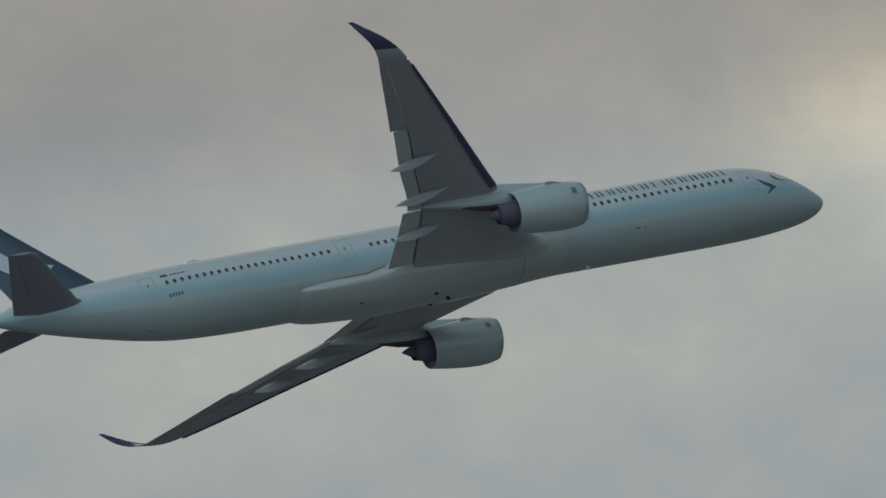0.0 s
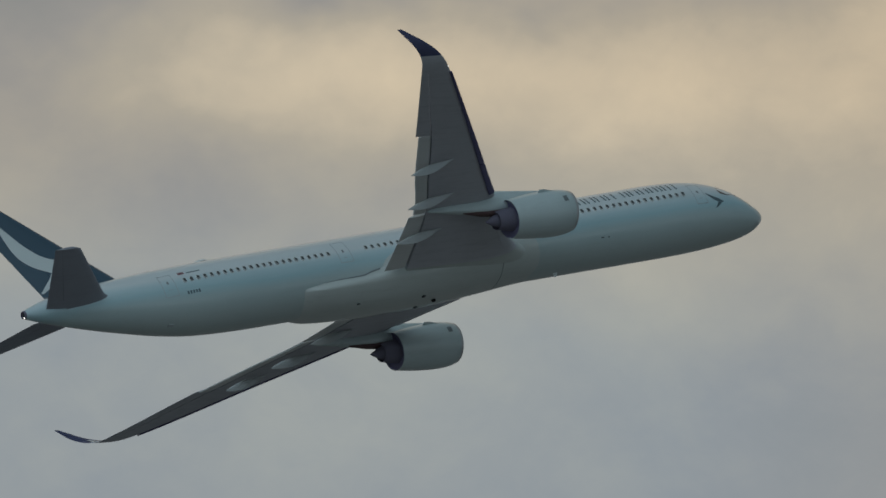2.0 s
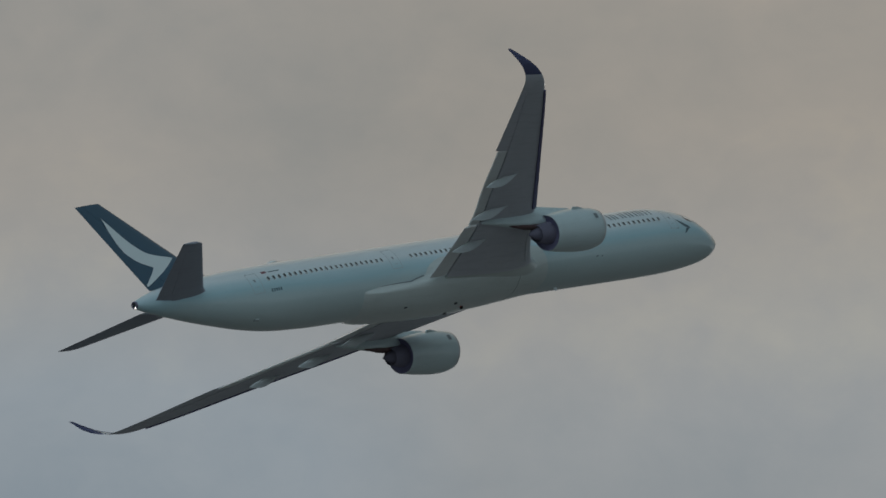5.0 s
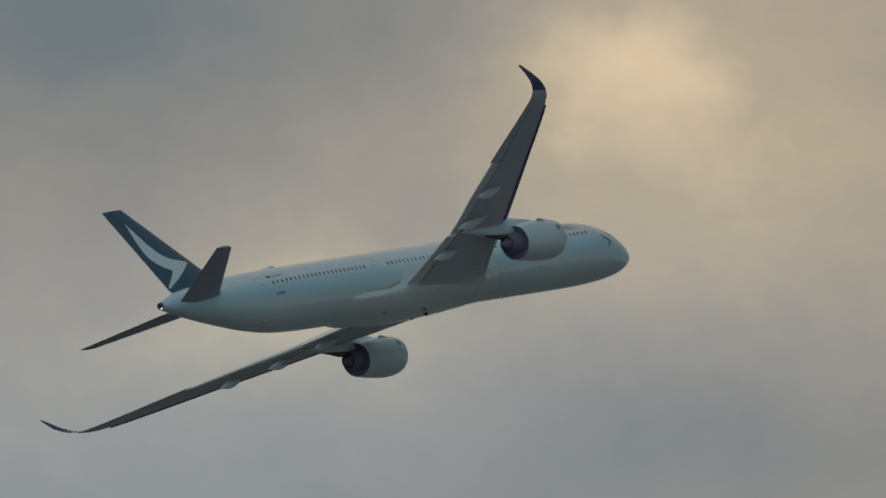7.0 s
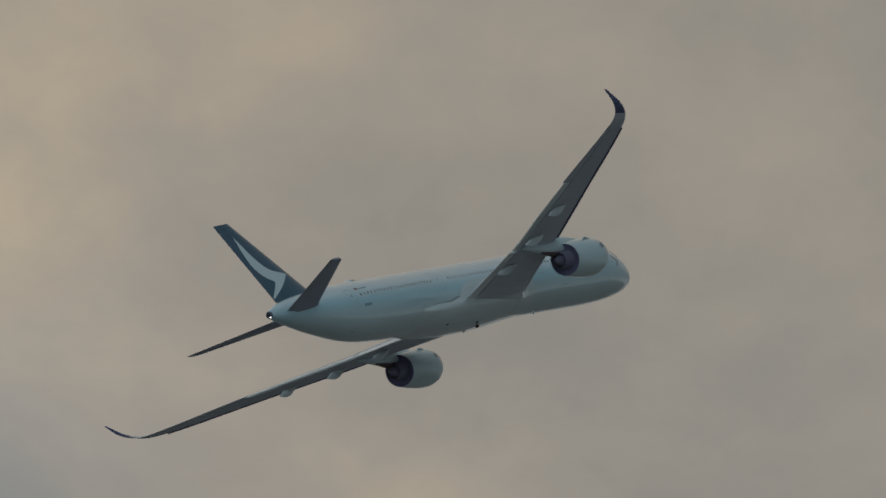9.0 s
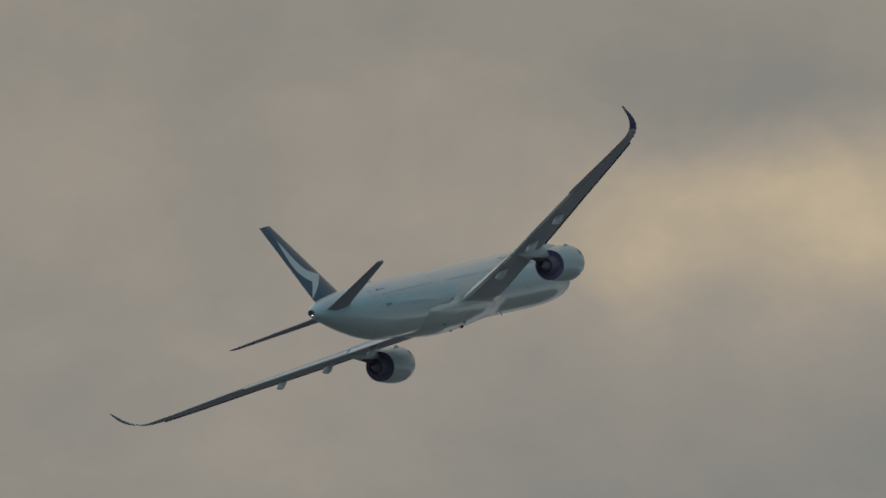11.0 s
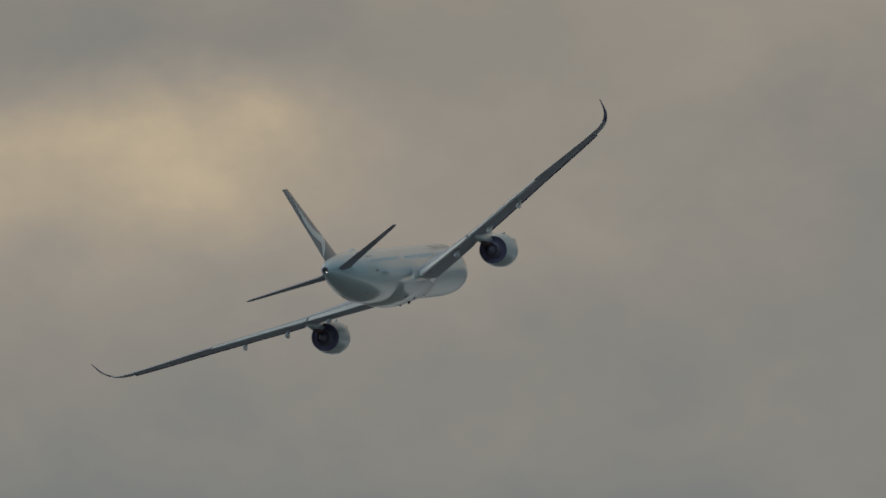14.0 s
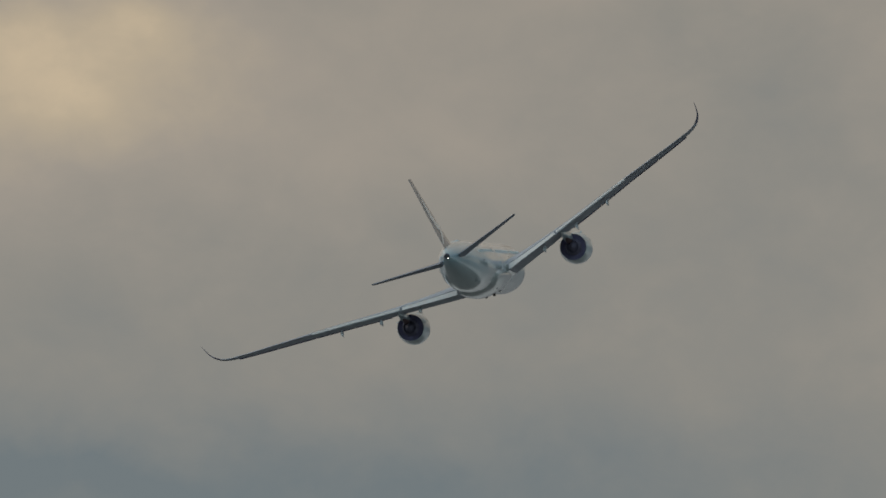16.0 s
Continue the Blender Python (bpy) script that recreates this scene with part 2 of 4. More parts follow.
TEAL = surface("dark_teal_paint", (0.024, 0.068, 0.112), 0.4, coat=0.9, vary=0.06, scale=0.4)
WINGLET_BLUE = surface("dark_navy_winglet_paint", (0.070, 0.074, 0.145), 0.5, gloss=0.3, vary=0.06, scale=0.5)
NAVY = surface("dark_navy_green_paint", (0.060, 0.100, 0.120), 0.36, coat=0.9, vary=0.05)
MARK_WHITE = surface("white_marking_paint", (0.66, 0.71, 0.71), 0.35, coat=0.9, vary=0.03)
NACELLE = surface("pale_nacelle_paint", (0.50, 0.58, 0.59), 0.3, coat=0.6, vary=0.05, scale=0.5, streak=0.10)
LIP = surface("bare_metal_lip", (0.56, 0.56, 0.57), 0.4, metal=0.8, vary=0.05)
HOT_METAL = surface("burnt_titanium", (0.165, 0.155, 0.21), 0.65, gloss=0.2, vary=0.12, scale=2.0)
HEAT_BROWN = surface("browned_heat_shield_metal", (0.12, 0.075, 0.075), 0.6, gloss=0.2, vary=0.15, scale=2.0)
# the duct's base colour is lifted to blue-grey to stand for haze
DUCT_LINER = surface("haze_lifted_duct_liner", (0.21, 0.20, 0.32), 0.7, gloss=0.2, vary=0.15, scale=2.0)
BAFFLE = surface("black_lamp_baffle", (0.02, 0.018, 0.018), 0.9, gloss=0.0, vary=0.05)
PANE = surface("dark_window_pane", (0.195, 0.208, 0.216), 0.3, coat=0.9, vary=0.05, scale=3.0)
COCKPIT_PANE = surface("dark_cockpit_glass", (0.05, 0.035, 0.04), 0.25, coat=0.5, vary=0.05, scale=3.0)
# near-black for rubber and openings, and for painted shade in the flap gaps
NEAR_BLACK = surface("dark_rubber_and_gap_shade", (0.055, 0.06, 0.065), 0.6, vary=0.08, scale=3.0)
PANEL_LINE = surface("grey_door_outline_paint", (0.40, 0.45, 0.47), 0.36, coat=0.9, vary=0.05, scale=2.0)
PANEL_AND_SHADE = surface("grey_panel_and_shade_paint", (0.17, 0.19, 0.20), 0.45, coat=0.5, vary=0.05, scale=2.0)
RED_MARK = surface("red_flag_marking", (0.22, 0.07, 0.08), 0.36, coat=0.9, vary=0.05, scale=3.0)


def livery_paint():
    """White above, a brushed pale teal band below the windows, light grey under the belly; the band climbs with the tail."""
    m = WHITE.copy()
    m.name = "hull_livery"
    t = m.node_tree
    hsv = next(n for n in t.nodes if n.type == "HUE_SAT")
    sep = t.nodes.new("ShaderNodeSeparateXYZ")
    t.links.new(next(n for n in t.nodes if n.type == "TEX_COORD").outputs["Object"], sep.inputs[0])
    rise = node(t, "ShaderNodeMapRange", From_Min=-14.0, From_Max=-36.0, To_Min=0.0, To_Max=1.2)
    t.links.new(sep.outputs[0], rise.inputs["Value"])
    brush = node(t, "ShaderNodeTexNoise", Scale=0.9, Detail=4.0)
    drawn = t.nodes.new("ShaderNodeMapping")
    drawn.inputs["Scale"].default_value = (0.08, 1, 1)
    t.links.new(next(n for n in t.nodes if n.type == "TEX_COORD").outputs["Object"], drawn.inputs[0])
    t.links.new(drawn.outputs[0], brush.inputs["Vector"])
    height = math_node(t, "SUBTRACT", sep.outputs[2], rise.outputs[0])
    height = math_node(t, "MULTIPLY_ADD", math_node(t, "SUBTRACT", brush.outputs["Fac"], 0.5), 0.7, height)
    fac = node(t, "ShaderNodeMapRange", From_Min=-2.6, From_Max=1.4)
    t.links.new(height, fac.inputs["Value"])
    colour = ramp(t, fac.outputs[0], ((0.0, (0.455, 0.53, 0.53)), (0.34, (0.425, 0.53, 0.545)), (0.52, (0.365, 0.54, 0.59)), (0.68, (0.455, 0.595, 0.64)), (0.86, (0.665, 0.712, 0.728))))
    t.links.new(colour, hsv.inputs["Color"])
    return m


LIVERY = livery_paint()


def lamp_material(name, colour, strength):
    m = bpy.data.materials.new(name)
    m.use_nodes = True
    b = m.node_tree.nodes["Principled BSDF"]
    b.inputs["Base Color"].default_value = (*colour, 1)
    b.inputs["Roughness"].default_value = 0.15
    b.inputs["Emission Color"].default_value = (*colour, 1)
    b.inputs["Emission Strength"].default_value = strength
    return m


WHITE_LAMP = lamp_material("white_tail_light", (1.0, 0.95, 0.88), 2.2)
TIP_LAMP = lamp_material("white_wingtip_light", (1.0, 0.97, 0.92), 1.1)
BEACON_CORE = lamp_material("red_beacon_lamp", (1.0, 0.17, 0.15), 46.0)
BEACON_RIM = lamp_material("red_beacon_lens", (1.0, 0.05, 0.06), 5.0)

# ---------------------------------------------------------------- mesh helpers


def smooth_curve(pts):
    """Monotone cubic through (x, y) pairs; x may fall or rise."""
    pts = sorted(pts)
    xs, ys = [p[0] for p in pts], [p[1] for p in pts]
    d = [(ys[i + 1] - ys[i]) / (xs[i + 1] - xs[i]) for i in range(len(xs) - 1)]
    m = [d[0]] + [0 if a * b <= 0 else 2 * a * b / (a + b) for a, b in zip(d, d[1:])] + [d[-1]]

    def value(x):
        x = min(max(x, xs[0]), xs[-1])
        i = 0
        while i < len(xs) - 2 and x > xs[i + 1]:
            i += 1
        h = xs[i + 1] - xs[i]
        s = (x - xs[i]) / h
        return (2 * s**3 - 3 * s**2 + 1) * ys[i] + (s**3 - 2 * s**2 + s) * h * m[i] + (-2 * s**3 + 3 * s**2) * ys[i + 1] + (s**3 - s**2) * h * m[i + 1]

    return value


OX = 36.0  # stations count aft from the nose; the aircraft's origin lies at its middle


def loft(bm, rings, cap=True, closed=True):
    rows = [[bm.verts.new((x + OX, y, z)) for x, y, z in ring] for ring in rings]
    for a, b in zip(rows, rows[1:]):
        n = len(a)
        for i in range(n if closed else n - 1):
            j = (i + 1) % n
            bm.faces.new((a[i], a[j], b[j], b[i]))
    if cap and closed:
        bm.faces.new(rows[0][::-1])
        bm.faces.new(rows[-1])
    return rows


def part(name, bm, material, parent, label="", sharp=35):
    bmesh.ops.remove_doubles(bm, verts=bm.verts, dist=1e-5)
    bmesh.ops.recalc_face_normals(bm, faces=bm.faces)
    me = bpy.data.meshes.new(name)
    for f in bm.faces:
        f.smooth = True
    for e in bm.edges:
        if len(e.link_faces) == 2 and e.calc_face_angle() > radians(sharp):
            e.smooth = False
    bm.to_mesh(me)
    bm.free()
    for m in material if isinstance(material, (list, tuple)) else (material,):
        me.materials.append(m)
    ob = new(name, me)
    ob.parent = parent
    if label:
        tagged(ob, label)
    return ob


def mirror(points, side):
    return [(x, y * side, z) for x, y, z in points]


# ---------------------------------------------------------------- fuselage shape
TOP = smooth_curve([(0.05, -1.2), (-0.07, -0.90), (-0.5, -0.45), (-1.1, 0.06), (-2.0, 0.80), (-3.0, 1.50), (-4.1, 2.06), (-6.0, 2.66), (-8.5, 2.97), (-11, 3.045), (-56, 3.045), (-60, 3.0), (-64, 2.80), (-68, 2.48), (-70.5, 2.08), (-72.1, 1.58)])
BOT = smooth_curve([(0.05, -1.2), (-0.07, -1.56), (-0.5, -1.92), (-1.1, -2.22), (-2.0, -2.48), (-3.5, -2.72), (-5.8, -2.91), (-8.5, -3.01), (-11, -3.045), (-51, -3.045), (-54, -2.99), (-57, -2.84), (-60, -2.42), (-63, -1.77), (-66, -1.04), (-69, -0.18), (-71, 0.47), (-72.1, 0.86)])
HALF = smooth_curve([(0.05, 0.02), (-0.07, 0.42), (-0.5, 0.86), (-1.1, 1.27), (-2.0, 1.75), (-3.5, 2.27), (-5.5, 2.68), (-8.0, 2.92), (-11, 2.98), (-51, 2.98), (-55, 2.86), (-58, 2.60), (-61, 2.30), (-64, 1.90), (-67, 1.42), (-70, 0.87), (-72.1, 0.36)])
MID = smooth_curve([(0.05, -1.2), (-1.1, -1.08), (-3.5, -0.55), (-8, -0.1), (-11, 0), (-51, 0), (-58, 0.15), (-64, 0.62), (-70, 1.12), (-72.1, 1.2)])


def on_body(x, z, side, proud=0.0):
    """The point of the skin at station x and height z, moved out by proud, and the outward normal."""
    mid, w = MID(x), HALF(x)
    h = (TOP(x) - mid) if z > mid else (mid - BOT(x))
    s = max(-0.999, min(0.999, (z - mid) / h))
    c = math.sqrt(1 - s * s)
    n = Vector((0, side * c / w, s / h)).normalized()
    return Vector((x, side * w * c, z)) + n * proud, n


def skin_patch(bm, outline, side, proud, depth=0.02):
    """A plate that follows the skin; outline: (x, z) pairs."""
    top = [bm.verts.new(on_body(x, z, side, proud)[0] + Vector((OX, 0, 0))) for x, z in outline]
    low = [bm.verts.new(on_body(x, z, side, proud - depth)[0] + Vector((OX, 0, 0))) for x, z in outline]
    bm.faces.new(top if side < 0 else top[::-1])
    n = len(top)
    for i in range(n):
        j = (i + 1) % n
        bm.faces.new((top[i], low[i], low[j], top[j]))


def rounded(x0, x1, z0, z1, r, lean=0.0, steps=4):
    pts = []
    for cx, cz, start in ((x1 - r, z1 - r, 0), (x0 + r, z1 - r, 90), (x0 + r, z0 + r, 180), (x1 - r, z0 + r, 270)):
        for i in range(steps + 1):
            a = radians(start + 90 * i / steps)
            pts.append((cx + r * math.cos(a), cz + r * math.sin(a)))
    return [(x + lean * (z - z0), z) for x, z in pts]


def strips(bm, x0, x1, z0, z1, side, proud, nx=1, nz=4):
    """A patch of skin-following quads over a rectangle of stations and heights."""
    rows = []
    for i in range(nz + 1):
        z = z0 + (z1 - z0) * i / nz
        rows.append([bm.verts.new(on_body(x0 + (x1 - x0) * k / nx, z, side, proud)[0] + Vector((OX, 0, 0))) for k in range(nx + 1)])
    for a, b in zip(rows, rows[1:]):
        for k in range(nx):
            bm.faces.new((a[k], a[k + 1], b[k + 1], b[k]))


# ---------------------------------------------------------------- the airliner
airliner = new("airliner")
tagged(airliner, "large white twin-engine airliner banking in climb, dark teal tail fin", "airplane")


def body_ring(x, n=72):
    mid, w, up, down = MID(x), HALF(x), TOP(x) - MID(x), MID(x) - BOT(x)
    return [(x, w * math.cos(a), mid + (up if math.sin(a) >= 0 else down) * math.sin(a)) for a in (2 * math.pi * i / n for i in range(n))]


def build_fuselage():
    bm = bmesh.new()
    xs = [0.05, 0.02, -0.03, -0.08, -0.15, -0.3, -0.5, -0.75] + [-1 - 0.4 * i for i in range(26)]
    xs += [-11.8 - 1.5 * i for i in range(27)] + [-51.5 - 0.6 * i for i in range(34)] + [-72.1]
    loft(bm, [body_ring(x) for x in sorted(set(round(v, 3) for v in xs), reverse=True) if x >= -72.1])
    return part("fuselage", bm, LIVERY, airliner, "white upper fuselage with a pale teal band under the windows")


fuselage = build_fuselage()


def build_windows():
    groups = [(-8.4, 20), (-23.02, 28), (-43.93, 23)]
    pitch = 0.636
    proto = {}
    for side in (-1, 1):
        for start, count in groups:
            for k in range(count):
                x, z = start - pitch * k, 0.72
                aft_x = x < -50.5
                key = (side, round(x, 2) if aft_x else 0)
                if key not in proto:
                    bm = bmesh.new()
                    xr = x if aft_x else -30.0
                    skin_patch(bm, rounded(xr - 0.14, xr + 0.14, z - 0.20, z + 0.20, 0.12, steps=2), side, 0.012, 0.03)
                    rims = [rounded(xr - a, xr + a, z - b, z + b, r, steps=2) for a, b, r in ((0.185, 0.25, 0.15), (0.158, 0.218, 0.135), (0.14, 0.20, 0.12), (0.14, 0.20, 0.12))]
                    rows = [[bm.verts.new(on_body(px, pz, side, h)[0] + Vector((OX, 0, 0))) for px, pz in rim] for rim, h in zip(rims, (0.0, 0.045, 0.045, 0.012))]
                    for lower, upper in zip(rows, rows[1:]):
                        for q in range(len(lower)):
                            f = bm.faces.new((lower[q], lower[(q + 1) % len(lower)], upper[(q + 1) % len(lower)], upper[q]))
                            f.material_index = 1
                    ob = part("cabin_window", bm, [PANE, WHITE], fuselage)
                    ob.location = (0 if aft_x else x + 30.0, 0, 0)
                    proto[key] = ob
                else:
                    ob = new("cabin_window", proto[key].data)
                    ob.parent = fuselage
                    ob.location = (x + 30.0, 0, 0)


def build_door(x0, x1, z0, z1, side):
    bm = bmesh.new()
    strips(bm, x0, x1, z0, z1, side, 0.006, nx=2, nz=10)
    door = part("cabin_door", bm, LIVERY, airliner, "white cabin door with grey outline, teal below")
    bm = bmesh.new()
    w = 0.06
    strips(bm, x0 - w, x0, z0 - w, z1 + w, side, 0.010, nz=12)
    strips(bm, x1, x1 + w, z0 - w, z1 + w, side, 0.010, nz=12)
    strips(bm, x0, x1, z0 - w, z0, side, 0.010, nz=1)
    strips(bm, x0, x1, z1, z1 + w, side, 0.010, nz=1)
    part("door_outline", bm, PANEL_LINE, door)
    xm = (x0 + x1) / 2
    for name, a, b, c, d, mat in (("door_window", xm - 0.09, xm + 0.09, 0.62, 0.90, PANE), ("door_handle", xm - 0.18, xm + 0.18, 0.08, 0.14, PANEL_LINE)):
        bm = bmesh.new()
        strips(bm, a, b, c, d, side, 0.012, nz=3)
        part(name, bm, mat, door)


for s in (-1, 1):
    build_door(-7.35, -6.3, -0.35, 1.62, s)
    build_door(-22.35, -21.2, -0.35, 1.62, s)
    build_door(-43.05, -41.9, -0.28, 1.72, s)
    build_door(-60.1, -58.95, -0.45, 1.50, s)
build_windows()


def build_cockpit():
    # three panes a side below the brow, with a dark surround
    for side in (-1, 1):
        bm = bmesh.new()
        skin_patch(bm, [(-1.72, 0.48), (-1.95, 0.26), (-2.9, 0.20), (-3.8, 0.22), (-4.45, 0.44), (-4.62, 0.84), (-4.45, 1.24), (-3.75, 1.52), (-3.15, 1.46), (-2.55, 1.10), (-2.1, 0.80)], side, 0.012, 0.03)
        mask = part("windshield_surround", bm, NEAR_BLACK, airliner, "dark curved windshield surround")
        for outline in (
            [(-1.85, 0.52), (-2.0, 0.36), (-2.62, 0.30), (-2.66, 1.10), (-2.2, 0.80)],
            [(-2.73, 1.14), (-2.69, 0.30), (-3.36, 0.29), (-3.42, 1.44), (-3.2, 1.40)],
            [(-3.49, 1.44), (-3.43, 0.29), (-3.76, 0.30), (-4.35, 0.50), (-4.51, 0.84), (-4.36, 1.18), (-3.76, 1.44)],
        ):
            bm = bmesh.new()
            skin_patch(bm, outline, side, 0.02, 0.02)
            part("cockpit_window", bm, COCKPIT_PANE, mask)


build_cockpit()


def build_titles():
    # the airline's titles as plain upright bars, letter by letter
    widths = (0.72, 0.82, 0.70, 0.78, 0.82, 0.78, 0.0, 0.62, 0.82, 0.72, 0.30, 0.58, 0.30, 0.72)
    for side in (-1, 1):
        x = -20.35 if side < 0 else -8.2
        for w in widths:
            if w:
                bm = bmesh.new()
                a, b = (x, x + w) if side < 0 else (x - w, x)
                t = 0.155
                strips(bm, a, a + t, 1.36, 2.16, side, 0.012)
                if w > 0.35:
                    strips(bm, b - t, b, 1.36, 2.16, side, 0.012)
                part("title_bar", bm, NAVY, fuselage, "dark green title bar")
            step = (w + 0.22) if w else 0.55
            x += step if side < 0 else -step
        # bird-wing mark behind the cockpit
        bm = bmesh.new()
        strips_pts = [((-6.15, 0.50), (-6.08, 0.54)), ((-5.85, 0.14), (-5.68, 0.30)), ((-5.55, -0.16), (-5.32, 0.10)), ((-5.2, -0.38), (-4.98, -0.08)), ((-4.9, -0.46), (-4.78, -0.24)), ((-4.62, -0.44), (-4.56, -0.40))]
        rows = [[bm.verts.new(on_body(px, pz, side, 0.014)[0] + Vector((OX, 0, 0))) for px, pz in pair] for pair in strips_pts]
        for p, q in zip(rows, rows[1:]):
            bm.faces.new((p[0], p[1], q[1], q[0]))
        tail = [bm.verts.new(on_body(px, pz, side, 0.014)[0] + Vector((OX, 0, 0))) for px, pz in ((-5.2, -0.40), (-5.72, -0.92), (-5.35, -0.80), (-4.85, -0.48))]
        bm.faces.new(tail)
        part("wing_mark", bm, NAVY, fuselage, "dark green bird-wing mark")
        # registration and flag by the aft door
        bm = bmesh.new()
        for k in range(5):
            strips(bm, -58.15 + 0.26 * k, -58.15 + 0.26 * k + 0.16, -0.56, -0.28, side, 0.012, nz=1)
        part("registration_bar", bm, NAVY, fuselage, "small dark registration bars")
        bm = bmesh.new()
        strips(bm, -58.2, -57.6, 1.32, 1.58, side, 0.012, nz=1)
        part("flag_marking", bm, RED_MARK, fuselage, "small red flag marking")
        bm = bmesh.new()
        strips(bm, -57.4, -56.1, 1.36, 1.46, side, 0.012, nz=1)
        part("name_bar", bm, NAVY, fuselage, "thin dark name bar")


build_titles()


BULGE = [  # how far the fairing stands out of the hull, by the angle from straight down
    (0, smooth_curve([(-22.5, -0.05), (-25, 0.02), (-28, 0.18), (-31, 0.36), (-36, 0.54), (-40, 0.56), (-42, 0.48), (-45, 0.26), (-46.6, 0.07), (-47.3, -0.05)])),
    (28, smooth_curve([(-22.5, -0.05), (-25, 0.05), (-28, 0.28), (-31, 0.48), (-36, 0.66), (-40, 0.68), (-42, 0.60), (-45, 0.42), (-46.4, 0.20), (-47.3, -0.05)])),
    (50, smooth_curve([(-22.5, -0.05), (-25, 0.06), (-28, 0.36), (-31, 0.58), (-36, 0.70), (-40, 0.68), (-43, 0.58), (-45.4, 0.46), (-46.4, 0.28), (-47.2, -0.05)])),
    (56, smooth_curve([(-22.5, -0.05), (-25, 0.05), (-28, 0.34), (-31, 0.52), (-36, 0.60), (-39.5, 0.56), (-42, 0.40), (-44, 0.22), (-45.4, 0.05), (-46.4, -0.05), (-47.2, -0.06)])),
    (61, smooth_curve([(-22.5, -0.05), (-25, 0.05), (-28, 0.31), (-31, 0.46), (-36, 0.50), (-38.5, 0.42), (-40.2, 0.12), (-41.5, -0.04), (-47.2, -0.06)])),
    (68, smooth_curve([(-22.5, -0.05), (-25, 0.04), (-28, 0.26), (-31, 0.40), (-36, 0.40), (-38, 0.25), (-39.5, -0.02), (-41, -0.06), (-47.2, -0.06)])),
    (82, smooth_curve([(-22.5, -0.05), (-25, 0.02), (-28, 0.14), (-31, 0.2), (-36, 0.16), (-38.5, 0.0), (-40, -0.06), (-47.2, -0.06)])),
    (98, smooth_curve([(-22.5, -0.06), (-47.3, -0.06)])),
]


def belly_point(x, angle, extra=0.0):
    d = smooth_curve([(a, f(x)) for a, f in BULGE] + [(-28, BULGE[1][1](x))])(abs(angle)) + extra
    a = radians(angle)
    return (x, (2.98 + d) * math.sin(a), -(3.045 + d) * math.cos(a))


def build_belly():
    bm = bmesh.new()
    low = lambda x: belly_point(x, 0)[2]
    rings = []
    for i in range(64):
        x = -22.5 - 24.8 * i / 63
        rings.append([belly_point(x, -98 + 196 * k / 98) for k in range(99)])
    loft(bm, rings, closed=False)
    fairing = part("belly_fairing", bm, BELLY, airliner, "smooth pale grey-teal belly fairing between the wings")
    for name, x, w, a0, a1 in (("panel_seam", -27.6, 0.06, -60, 60),):
        bm = bmesh.new()
        loft(bm, [[belly_point(x + dx, a0 + (a1 - a0) * k / 30, 0.006) for k in range(31)] for dx in (w / 2, -w / 2)], closed=False)
        part(name, bm, NEAR_BLACK, fairing, "thin dark panel seam")
    # dark strip painted as shade where the fairing's aft shoulder meets the hull
    for side in (-1, 1):
        bm = bmesh.new()
        rings = []
        for i in range(15):
            x = -39.6 - 5.6 * i / 14
            a = 88.0
            while a > 45 and belly_point(x, a)[1] < 2.98 * math.sin(radians(a)):
                a -= 0.1
            w = 1.5 * (1 - i / 15) + 0.3
            rings.append([belly_point(x, side * (a - w * k / 3), 0.03) for k in range(-1, 4)])
        loft(bm, rings, cap=False, closed=False)
        part("shoulder_shade", bm, PANEL_AND_SHADE, fairing, "dark strip painted as shade along the fairing's aft shoulder")
    for x, y in ((-35.4, -0.95), (-35.3, 0.83)):
        bm = bmesh.new()
        bmesh.ops.create_cube(bm, size=1, matrix=pose(x + OX, y, low(x) + 0.03, 0, 0, 20) @ Matrix.Diagonal((0.28, 0.24, 0.12, 1)))
        part("air_outlet", bm, NEAR_BLACK, fairing, "dark air outlet")
    bm = bmesh.new()
    bmesh.ops.create_cube(bm, size=1, matrix=pose(-42 + OX, -1.3, low(-42) + 0.12) @ Matrix.Diagonal((0.28, 0.16, 0.08, 1)))
    part("drain_vent", bm, NEAR_BLACK, fairing)


build_belly()

BEACON_AT = (-34.0 + OX, 0.0, -3.61)


